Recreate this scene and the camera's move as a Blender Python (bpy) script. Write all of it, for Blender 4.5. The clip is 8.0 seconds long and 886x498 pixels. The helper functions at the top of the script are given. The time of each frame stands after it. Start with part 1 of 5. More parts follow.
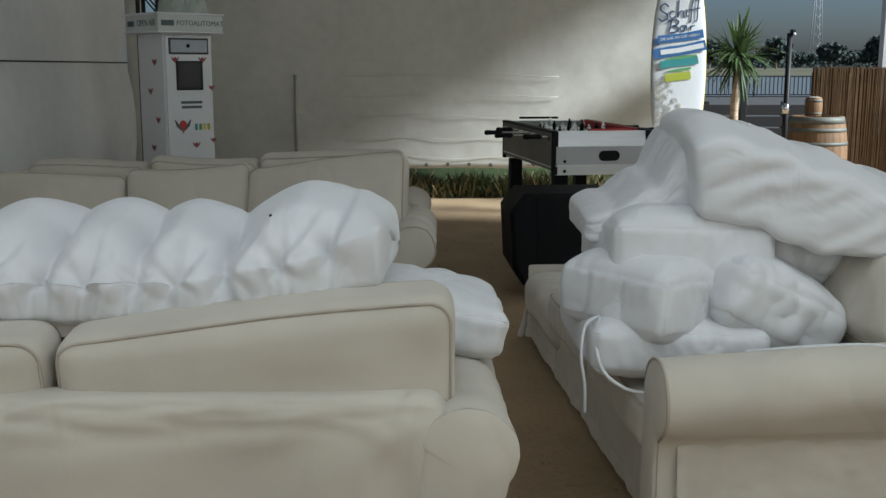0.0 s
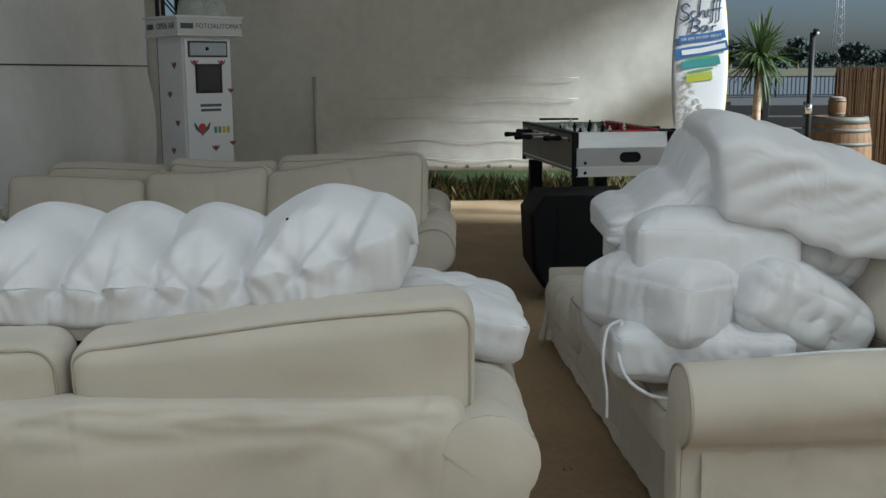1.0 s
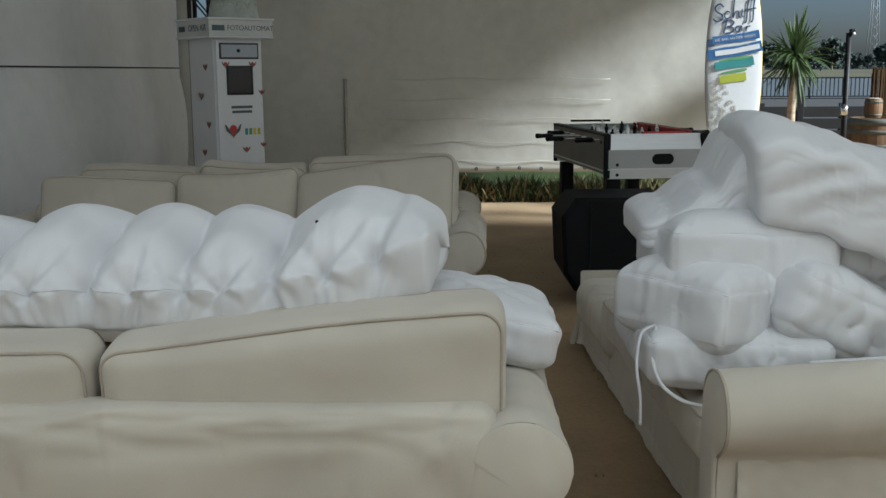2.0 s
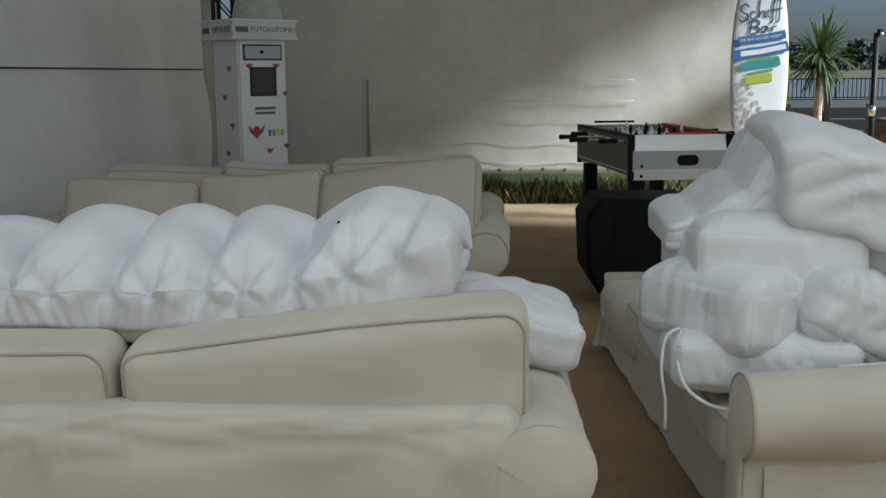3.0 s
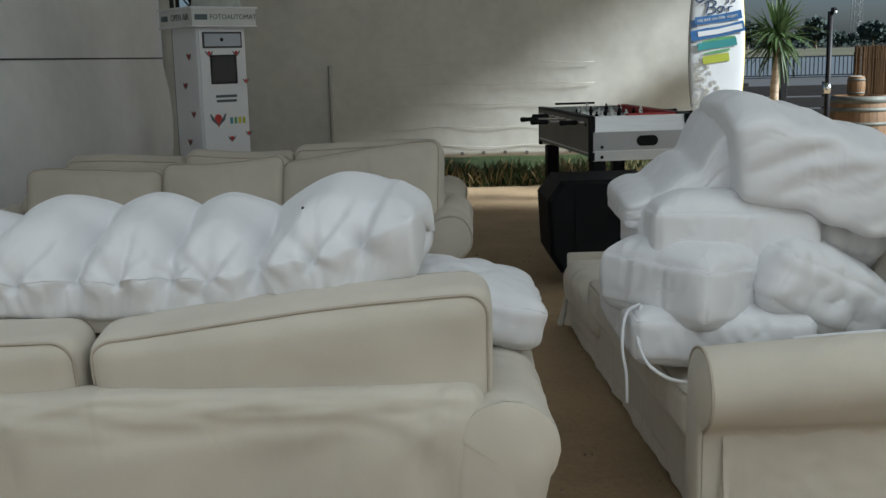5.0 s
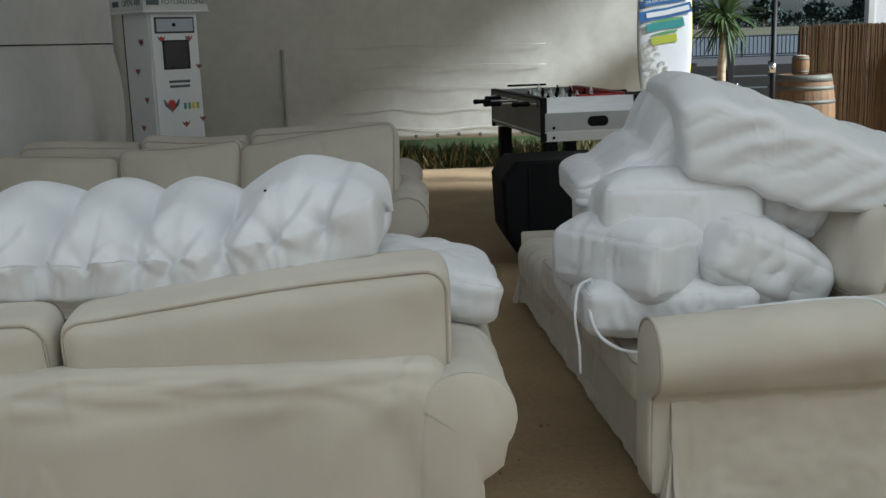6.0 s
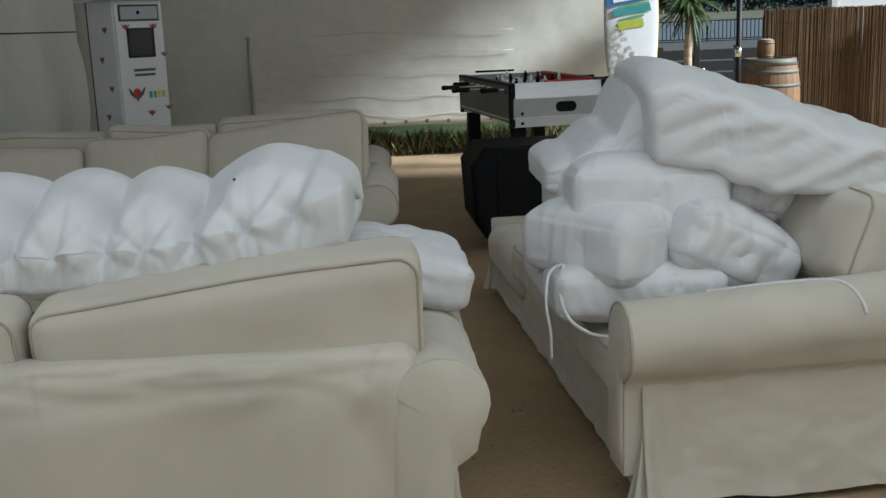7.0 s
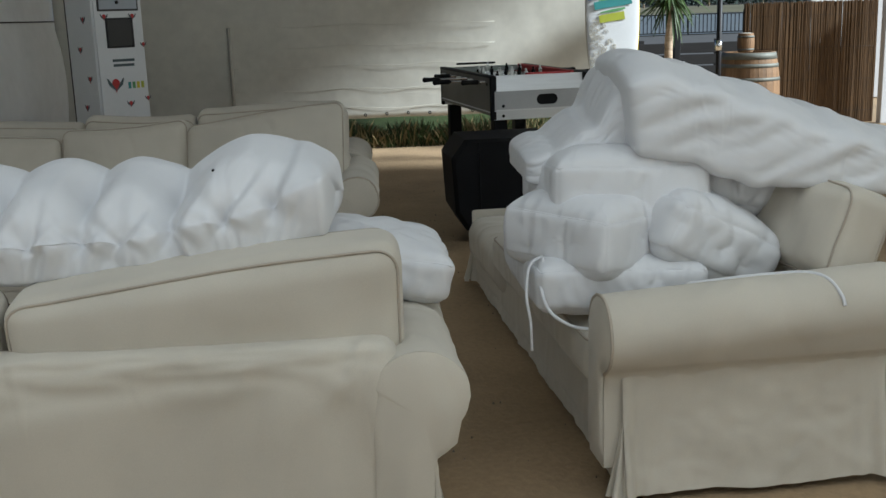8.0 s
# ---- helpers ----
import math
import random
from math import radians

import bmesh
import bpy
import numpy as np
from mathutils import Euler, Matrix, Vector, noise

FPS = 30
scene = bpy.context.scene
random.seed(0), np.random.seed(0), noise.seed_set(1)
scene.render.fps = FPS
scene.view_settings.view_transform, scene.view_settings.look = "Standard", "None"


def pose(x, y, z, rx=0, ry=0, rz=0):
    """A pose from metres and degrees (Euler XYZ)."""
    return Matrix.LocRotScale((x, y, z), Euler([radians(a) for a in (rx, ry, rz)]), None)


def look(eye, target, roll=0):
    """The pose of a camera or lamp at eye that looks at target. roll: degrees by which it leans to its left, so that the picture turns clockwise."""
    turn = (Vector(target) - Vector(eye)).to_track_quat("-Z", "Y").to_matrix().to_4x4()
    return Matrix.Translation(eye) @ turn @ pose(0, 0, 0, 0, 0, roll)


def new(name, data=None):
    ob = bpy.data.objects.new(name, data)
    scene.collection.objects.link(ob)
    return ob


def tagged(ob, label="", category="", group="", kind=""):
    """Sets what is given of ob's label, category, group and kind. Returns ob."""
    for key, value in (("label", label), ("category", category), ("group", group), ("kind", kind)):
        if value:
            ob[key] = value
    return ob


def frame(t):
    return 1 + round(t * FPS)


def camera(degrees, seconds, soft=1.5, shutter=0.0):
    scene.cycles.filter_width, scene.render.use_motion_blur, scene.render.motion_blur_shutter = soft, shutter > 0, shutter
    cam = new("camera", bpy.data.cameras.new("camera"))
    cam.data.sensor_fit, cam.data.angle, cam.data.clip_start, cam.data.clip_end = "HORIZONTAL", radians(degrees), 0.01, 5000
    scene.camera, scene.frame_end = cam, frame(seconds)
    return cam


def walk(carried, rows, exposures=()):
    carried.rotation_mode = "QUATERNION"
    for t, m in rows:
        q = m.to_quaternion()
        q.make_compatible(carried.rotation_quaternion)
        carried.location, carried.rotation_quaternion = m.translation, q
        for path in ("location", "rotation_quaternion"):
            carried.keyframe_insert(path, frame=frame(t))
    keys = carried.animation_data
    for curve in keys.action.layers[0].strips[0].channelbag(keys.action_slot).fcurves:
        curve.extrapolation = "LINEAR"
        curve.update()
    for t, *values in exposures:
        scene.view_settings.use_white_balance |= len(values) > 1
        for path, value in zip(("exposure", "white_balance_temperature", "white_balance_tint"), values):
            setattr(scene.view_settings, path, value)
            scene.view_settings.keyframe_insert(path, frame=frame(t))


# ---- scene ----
cam = camera(46, 8.0)
# seconds, x, y, z, yaw, pitch, roll
PATH = [
    (0.0, 0.003, -0.000, 1.499, 0.055, -9.859, 0.060),
    (0.5, 0.005, 0.022, 1.497, 0.446, -9.794, -0.118),
    (1.0, 0.005, 0.045, 1.496, 1.167, -9.752, -0.241),
    (1.5, 0.002, 0.065, 1.495, 1.946, -9.709, -0.343),
    (3.0, -0.000, 0.108, 1.488, 4.101, -9.554, -0.442),
    (3.5, 0.004, 0.100, 1.487, 4.210, -9.604, -0.573),
    (4.0, 0.009, 0.092, 1.486, 3.929, -9.773, -0.878),
    (4.5, 0.010, 0.092, 1.487, 3.280, -10.021, -1.131),
    (6.0, 0.003, -0.053, 1.502, -0.289, -11.456, -1.842),
    (6.5, -0.002, -0.049, 1.500, -1.209, -11.873, -2.056),
    (7.0, -0.001, -0.052, 1.503, -1.970, -12.251, -2.192),
    (7.5, -0.001, -0.045, 1.500, -2.574, -12.512, -2.057),
    (8.0, 0.001, -0.044, 1.499, -3.026, -12.690, -1.851),
]
walk(cam, [(t, pose(x, y, z, 90 + p, 0, w) @ pose(0, 0, 0, 0, 0, r)) for t, x, y, z, w, p, r in PATH],
     [(0.0, 1.66, 5500, 3), (8.0, 1.66, 5500, 3)])

# ---- world and light ----
SUN_ELEV, SUN_TURN = 32.0, 253.0   # degrees up; degrees to the left of straight ahead
world = bpy.data.worlds.new("sky")
scene.world = world
world.use_nodes = True
wt = world.node_tree
sky = wt.nodes.new("ShaderNodeTexSky")
sky.sky_type, sky.sun_disc = "NISHITA", False
sky.sun_elevation, sky.sun_rotation = radians(SUN_ELEV), radians(-SUN_TURN)
sky.air_density, sky.dust_density, sky.ozone_density = 0.7, 2.5, 1.0
wt.nodes["Background"].inputs["Strength"].default_value = 0.022
wt.links.new(sky.outputs[0], wt.nodes["Background"].inputs["Color"])
sun = new("sun", bpy.data.lights.new("sun", "SUN"))
sun.data.energy, sun.data.angle, sun.data.color = 2.9, radians(11), (1.0, 0.95, 0.88)
st, ce = math.sin(radians(SUN_TURN)), math.cos(radians(SUN_ELEV))
sun.matrix_world = look((-st * ce * 50, math.cos(radians(SUN_TURN)) * ce * 50, math.sin(radians(SUN_ELEV)) * 50), (0, 0, 0))


# ---- materials ----
def material(name, base, rough=0.7, metal=0.0, var=0.15, scale=3.0, fine=60.0, bump=0.15, bump_dist=0.01, tint=None, stretch=(1, 1, 1),
             translucent=0.0, sheen=0.0, random_tint=0.0, spec=0.5, folds=0.0, fold_scale=5.0, fold_dist=0.02):
    """A surface with large and fine variation of its colour, and relief."""
    m = bpy.data.materials.new(name)
    m.use_nodes = True
    nt = m.node_tree
    n, l = nt.nodes, nt.links
    bs = n["Principled BSDF"]
    bs.inputs["Roughness"].default_value, bs.inputs["Metallic"].default_value = rough, metal
    bs.inputs["Specular IOR Level"].default_value = spec
    bs.inputs["Sheen Weight"].default_value = sheen
    tc = n.new("ShaderNodeTexCoord")
    mp = n.new("ShaderNodeMapping")
    mp.inputs["Scale"].default_value = stretch
    l.new(tc.outputs["Object"], mp.inputs[0])
    big, small = n.new("ShaderNodeTexNoise"), n.new("ShaderNodeTexNoise")
    big.inputs["Scale"].default_value, big.inputs["Detail"].default_value = scale, 5
    small.inputs["Scale"].default_value, small.inputs["Detail"].default_value = fine, 3
    l.new(mp.outputs[0], big.inputs["Vector"])
    l.new(mp.outputs[0], small.inputs["Vector"])
    mixn = n.new("ShaderNodeMath")
    mixn.operation = "MULTIPLY_ADD"
    l.new(small.outputs[0], mixn.inputs[0])
    mixn.inputs[1].default_value = 0.45
    l.new(big.outputs[0], mixn.inputs[2])
    ramp = n.new("ShaderNodeValToRGB")
    ramp.color_ramp.elements[0].position, ramp.color_ramp.elements[1].position = 0.45, 1.0
    dark = tint or tuple(c * (1 - 2 * var) for c in base)
    ramp.color_ramp.elements[0].color = (*dark, 1)
    ramp.color_ramp.elements[1].color = (*[min(1, c * (1 + var)) for c in base], 1)
    l.new(mixn.outputs[0], ramp.inputs[0])
    col = ramp.outputs[0]
    if random_tint:
        info, hsv, mr = n.new("ShaderNodeObjectInfo"), n.new("ShaderNodeHueSaturation"), n.new("ShaderNodeMapRange")
        mr.inputs["To Min"].default_value, mr.inputs["To Max"].default_value = 1 - random_tint, 1 + random_tint
        l.new(info.outputs["Random"], mr.inputs[0])
        l.new(mr.outputs[0], hsv.inputs["Value"])
        l.new(col, hsv.inputs["Color"])
        col = hsv.outputs[0]
    l.new(col, bs.inputs["Base Color"])
    bp = n.new("ShaderNodeBump")
    bp.inputs["Strength"].default_value, bp.inputs["Distance"].default_value = bump, bump_dist
    l.new(mixn.outputs[0], bp.inputs["Height"])
    last = bp
    if folds:
        fm = n.new("ShaderNodeMapping")
        fm.inputs["Scale"].default_value, fm.inputs["Rotation"].default_value = (1.5, 1.0, 0.5), (0.25, 0.35, 0.3)
        l.new(tc.outputs["Object"], fm.inputs[0])
        fn, mask = n.new("ShaderNodeTexNoise"), n.new("ShaderNodeTexNoise")
        fn.inputs["Scale"].default_value, fn.inputs["Detail"].default_value, fn.inputs["Distortion"].default_value = fold_scale, 1.5, 0.35
        mask.inputs["Scale"].default_value, mask.inputs["Detail"].default_value = fold_scale * 0.45, 1.0
        l.new(fm.outputs[0], fn.inputs["Vector"])
        l.new(fm.outputs[0], mask.inputs["Vector"])
        chain = fn.outputs[0]
        for op, val in (("SUBTRACT", 0.5), ("ABSOLUTE", 0.0), ("MULTIPLY", 9.0), ("MINIMUM", 1.0)):
            nd = n.new("ShaderNodeMath")
            nd.operation = op
            l.new(chain, nd.inputs[0])
            if op != "ABSOLUTE":
                nd.inputs[1].default_value = val
            chain = nd.outputs[0]
        smooth = n.new("ShaderNodeMapRange")
        smooth.interpolation_type = "SMOOTHSTEP"
        smooth.inputs["To Min"].default_value, smooth.inputs["To Max"].default_value = 1.0, 0.0
        l.new(chain, smooth.inputs[0])
        gate = n.new("ShaderNodeMapRange")
        gate.inputs["From Min"].default_value, gate.inputs["From Max"].default_value = 0.42, 0.62
        l.new(mask.outputs[0], gate.inputs[0])
        mul = n.new("ShaderNodeMath")
        mul.operation = "MULTIPLY"
        l.new(smooth.outputs[0], mul.inputs[0])
        l.new(gate.outputs[0], mul.inputs[1])
        fb = n.new("ShaderNodeBump")
        fb.inputs["Strength"].default_value, fb.inputs["Distance"].default_value = folds, fold_dist
        l.new(mul.outputs[0], fb.inputs["Height"])
        l.new(bp.outputs[0], fb.inputs["Normal"])
        last = fb
    l.new(last.outputs[0], bs.inputs["Normal"])
    if translucent:
        tr, mx = n.new("ShaderNodeBsdfTranslucent"), n.new("ShaderNodeMixShader")
        l.new(col, tr.inputs[0])
        mx.inputs[0].default_value = translucent
        l.new(bs.outputs[0], mx.inputs[1])
        l.new(tr.outputs[0], mx.inputs[2])
        l.new(mx.outputs[0], n["Material Output"].inputs[0])
    return m


LINEN = material("beige_linen", (0.53, 0.49, 0.41), 0.9, var=0.07, scale=2.5, fine=420, bump=0.25, bump_dist=0.002, sheen=0.15, folds=0.8, fold_scale=2.6, fold_dist=0.012)
PIPING = material("linen_piping", (0.42, 0.37, 0.30), 0.9, var=0.08, scale=8, fine=300, bump=0.1)
COTTON = material("white_cotton", (0.67, 0.672, 0.682), 0.7, var=0.02, scale=3, fine=500, bump=0.12, bump_dist=0.0015, sheen=0.1, folds=0.2, fold_scale=7.0, fold_dist=0.008)
SAND = material("sand", (0.32, 0.225, 0.125), 0.95, var=0.16, scale=1.3, fine=38, bump=0.5, bump_dist=0.03)
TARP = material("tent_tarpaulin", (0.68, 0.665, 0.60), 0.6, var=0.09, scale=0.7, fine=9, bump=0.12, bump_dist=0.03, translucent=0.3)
# the next four are for unseen walls and roofs, chosen by how much light passes
NEAR_GLOW = material("near_glow_tarpaulin", (0.90, 0.90, 0.88), 0.6, var=0.03, scale=0.7, fine=9, bump=0.1, translucent=0.95)
THIN_ROOF = material("thin_roof_tarpaulin", (0.80, 0.80, 0.78), 0.6, var=0.04, scale=0.7, fine=9, bump=0.1, translucent=0.85)
SIDE_GLOW = material("side_glow_tarpaulin", (0.72, 0.72, 0.70), 0.6, var=0.05, scale=0.7, fine=9, bump=0.1, translucent=0.6)
DIM_ROOF = material("dim_roof_tarpaulin", (0.40, 0.40, 0.37), 0.6, var=0.06, scale=0.7, fine=9, bump=0.1, translucent=0.06)
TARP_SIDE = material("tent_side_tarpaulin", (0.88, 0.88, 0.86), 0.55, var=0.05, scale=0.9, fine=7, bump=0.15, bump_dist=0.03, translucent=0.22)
BLACK = material("black_vinyl", (0.004, 0.004, 0.005), 0.65, var=0.2, scale=6, fine=90, bump=0.1, spec=0.2)
DARK_METAL = material("black_powder_coat", (0.012, 0.012, 0.014), 0.55, var=0.1, scale=9, fine=90, bump=0.04, spec=0.3)
ALU = material("brushed_aluminium", (0.62, 0.63, 0.64), 0.38, metal=0.55, var=0.05, scale=4, fine=120, bump=0.05, stretch=(1, 1, 14))
GREY_PANEL = material("grey_laminate", (0.40, 0.405, 0.41), 0.4, var=0.05, scale=5, fine=90, bump=0.03)
CHROME = material("chrome_rod", (0.75, 0.76, 0.78), 0.15, metal=1.0, var=0.02, scale=5, fine=50, bump=0.0)
RED = material("red_felt", (0.45, 0.035, 0.04), 0.6, var=0.1, scale=9, fine=70, bump=0.05)
WHITE = material("white_lacquer", (0.66, 0.67, 0.68), 0.35, var=0.03, scale=3, fine=40, bump=0.03)
SIGN_GREY = material("sign_board", (0.55, 0.56, 0.54), 0.5, var=0.05, scale=4, fine=50, bump=0.04)
INK = material("dark_print", (0.07, 0.10, 0.11), 0.6, var=0.1)
SCREEN = material("dark_screen", (0.012, 0.011, 0.010), 0.35, var=0.2, scale=4, fine=20, bump=0.0)
BLUE = material("blue_print", (0.035, 0.12, 0.30), 0.4, var=0.06)
NAVY = material("navy_print", (0.03, 0.06, 0.13), 0.4, var=0.06)
TEAL = material("teal_print", (0.05, 0.24, 0.24), 0.4, var=0.06)
GREEN = material("green_print", (0.12, 0.30, 0.12), 0.4, var=0.06)
LIME = material("lime_print", (0.38, 0.42, 0.04), 0.4, var=0.06)
YELLOW = material("yellow_print", (0.60, 0.48, 0.03), 0.4, var=0.06)
CREAM = material("cream_print", (0.46, 0.43, 0.36), 0.5, var=0.06)
OAK = material("oak_stave", (0.20, 0.115, 0.052), 0.7, var=0.16, scale=3, fine=30, bump=0.25, stretch=(9, 9, 1), random_tint=0.15)
HOOP = material("galvanised_hoop", (0.15, 0.155, 0.135), 0.65, metal=0.35, var=0.15, scale=6, fine=40, bump=0.05)
REED = material("reed", (0.105, 0.055, 0.016), 0.8, var=0.2, scale=5, fine=26, bump=0.2, stretch=(6, 6, 1))
BARK = material("palm_trunk", (0.48, 0.37, 0.26), 0.9, var=0.2, scale=9, fine=40, bump=0.5, stretch=(1, 1, 4))
DRY = material("dry_grass", (0.26, 0.20, 0.09), 0.9, var=0.2, scale=2, fine=30, bump=0.1)
LEAF = material("palm_leaf", (0.075, 0.12, 0.04), 0.5, var=0.25, scale=3, fine=30, bump=0.1, translucent=0.25)
TREE = material("far_foliage", (0.045, 0.066, 0.056), 0.9, var=0.2, scale=0.4, fine=3, bump=0.3)
GRASS = material("grass", (0.05, 0.075, 0.022), 0.9, var=0.3, scale=1.5, fine=30, bump=0.2, translucent=0.2)
MEADOW = material("far_meadow", (0.085, 0.08, 0.042), 0.95, var=0.15, scale=0.05, fine=0.6, bump=0.1)
WATER = material("river", (0.13, 0.14, 0.14), 0.3, var=0.05, scale=0.05, fine=1.5, bump=0.1)
ASPHALT = material("dark_paving", (0.05, 0.05, 0.05), 0.9, var=0.15, scale=0.8, fine=40, bump=0.2)
DARK_WOOD = material("dark_stained_board", (0.012, 0.011, 0.011), 0.8, var=0.2, scale=4, fine=30, bump=0.15, stretch=(1, 8, 8))


# ---- mesh helpers ----
def mesh_of(name, verts, faces, mat, smooth=True):
    me = bpy.data.meshes.new(name)
    me.from_pydata([tuple(v) for v in verts], [], [tuple(f) for f in faces])
    me.materials.append(mat)
    me.polygons.foreach_set("use_smooth", [smooth] * len(me.polygons))
    me.update()
    return me


def part(name, data, parent=None, label="", at=None):
    """Links a mesh as one object, under its thing or part."""
    ob = new(name, data)
    if parent is not None:
        ob.parent = parent
    if at is not None:
        ob.matrix_basis = at
    return tagged(ob, label)


def thing(name, label, category, at=None, group="", kind=""):
    ob = new(name)
    ob.empty_display_size = 0.1
    if at is not None:
        ob.matrix_basis = at
    return tagged(ob, label, category, group, kind)


def box_mesh(name, size, mat, bevel=0.006, centre=(0, 0, 0), smooth=False, segs=2):
    bm = bmesh.new()
    bmesh.ops.create_cube(bm, size=1)
    bmesh.ops.scale(bm, vec=size, verts=bm.verts)
    if bevel:
        bmesh.ops.bevel(bm, geom=bm.edges[:], offset=min(bevel, min(size) * 0.45), segments=segs, affect="EDGES", profile=0.5)
    bmesh.ops.translate(bm, vec=centre, verts=bm.verts)
    me = bpy.data.meshes.new(name)
    bm.to_mesh(me)
    bm.free()
    me.materials.append(mat)
    if smooth:
        me.polygons.foreach_set("use_smooth", [True] * len(me.polygons))
    return me


def tube_mesh(name, pts, r, mat, sides=8, closed=False):
    """A round cord along points; r may be a list."""
    pts = [Vector(p) for p in pts]
    n = len(pts)
    rs = r if isinstance(r, (list, tuple)) else [r] * n
    verts, faces = [], []
    up = Vector((0.13, 0.21, 1)).normalized()
    for i, p in enumerate(pts):
        a, b = (pts[i - 1], pts[(i + 1) % n]) if closed else (pts[max(i - 1, 0)], pts[min(i + 1, n - 1)])
        d = (b - a).normalized() if (b - a).length > 1e-9 else Vector((0, 0, 1))
        s = d.cross(up)
        if s.length < 1e-3:
            s = d.cross(Vector((1, 0, 0)))
        s.normalize()
        q = d.cross(s).normalized()
        for k in range(sides):
            w = 2 * math.pi * k / sides
            verts.append(p + (s * math.cos(w) + q * math.sin(w)) * rs[i])
    for i in range(n if closed else n - 1):
        j = (i + 1) % n
        for k in range(sides):
            m = (k + 1) % sides
            faces.append((i * sides + k, i * sides + m, j * sides + m, j * sides + k))
    if not closed:
        faces.append(tuple(range(sides))[::-1])
        faces.append(tuple((n - 1) * sides + k for k in range(sides)))
    return mesh_of(name, verts, faces, mat)


def grid_mesh(name, fn, nu, nv, mat, closed_u=False):
    """A sheet fn(u, v), u and v from 0 to 1."""
    verts = [fn(i / (nu if closed_u else nu - 1), j / (nv - 1)) for i in range(nu) for j in range(nv)]
    faces = []
    for i in range(nu if closed_u else nu - 1):
        for j in range(nv - 1):
            a, b = i * nv, ((i + 1) % nu) * nv
            faces.append((a + j, b + j, b + j + 1, a + j + 1))
    return mesh_of(name, verts, faces, mat)


def cube_shell(n):
    """Points and quads of a cube's skin from -1 to 1, n squares a side."""
    idx, verts, faces = {}, [], []

    def at(p):
        key = tuple(round(c * 4096) for c in p)
        if key not in idx:
            idx[key] = len(verts)
            verts.append(p)
        return idx[key]
    g = [-math.cos(math.pi * (0.5 * i / n + 0.25)) / math.cos(math.pi / 4) for i in range(n + 1)]
    g = [0.6 * a + 0.4 * (2 * i / n - 1) for i, a in enumerate(g)]
    for ax in range(3):
        for s in (-1, 1):
            for i in range(n):
                for j in range(n):
                    quad = []
                    for a, b in ((i, j), (i + 1, j), (i + 1, j + 1), (i, j + 1)):
                        p = [0, 0, 0]
                        p[ax], p[(ax + 1) % 3], p[(ax + 2) % 3] = s, g[a], g[b]
                        quad.append(at(tuple(p)))
                    faces.append(quad if s > 0 else quad[::-1])
    return verts, faces, idx, g


SHELLS = {n: cube_shell(n) for n in (20, 28, 40)}


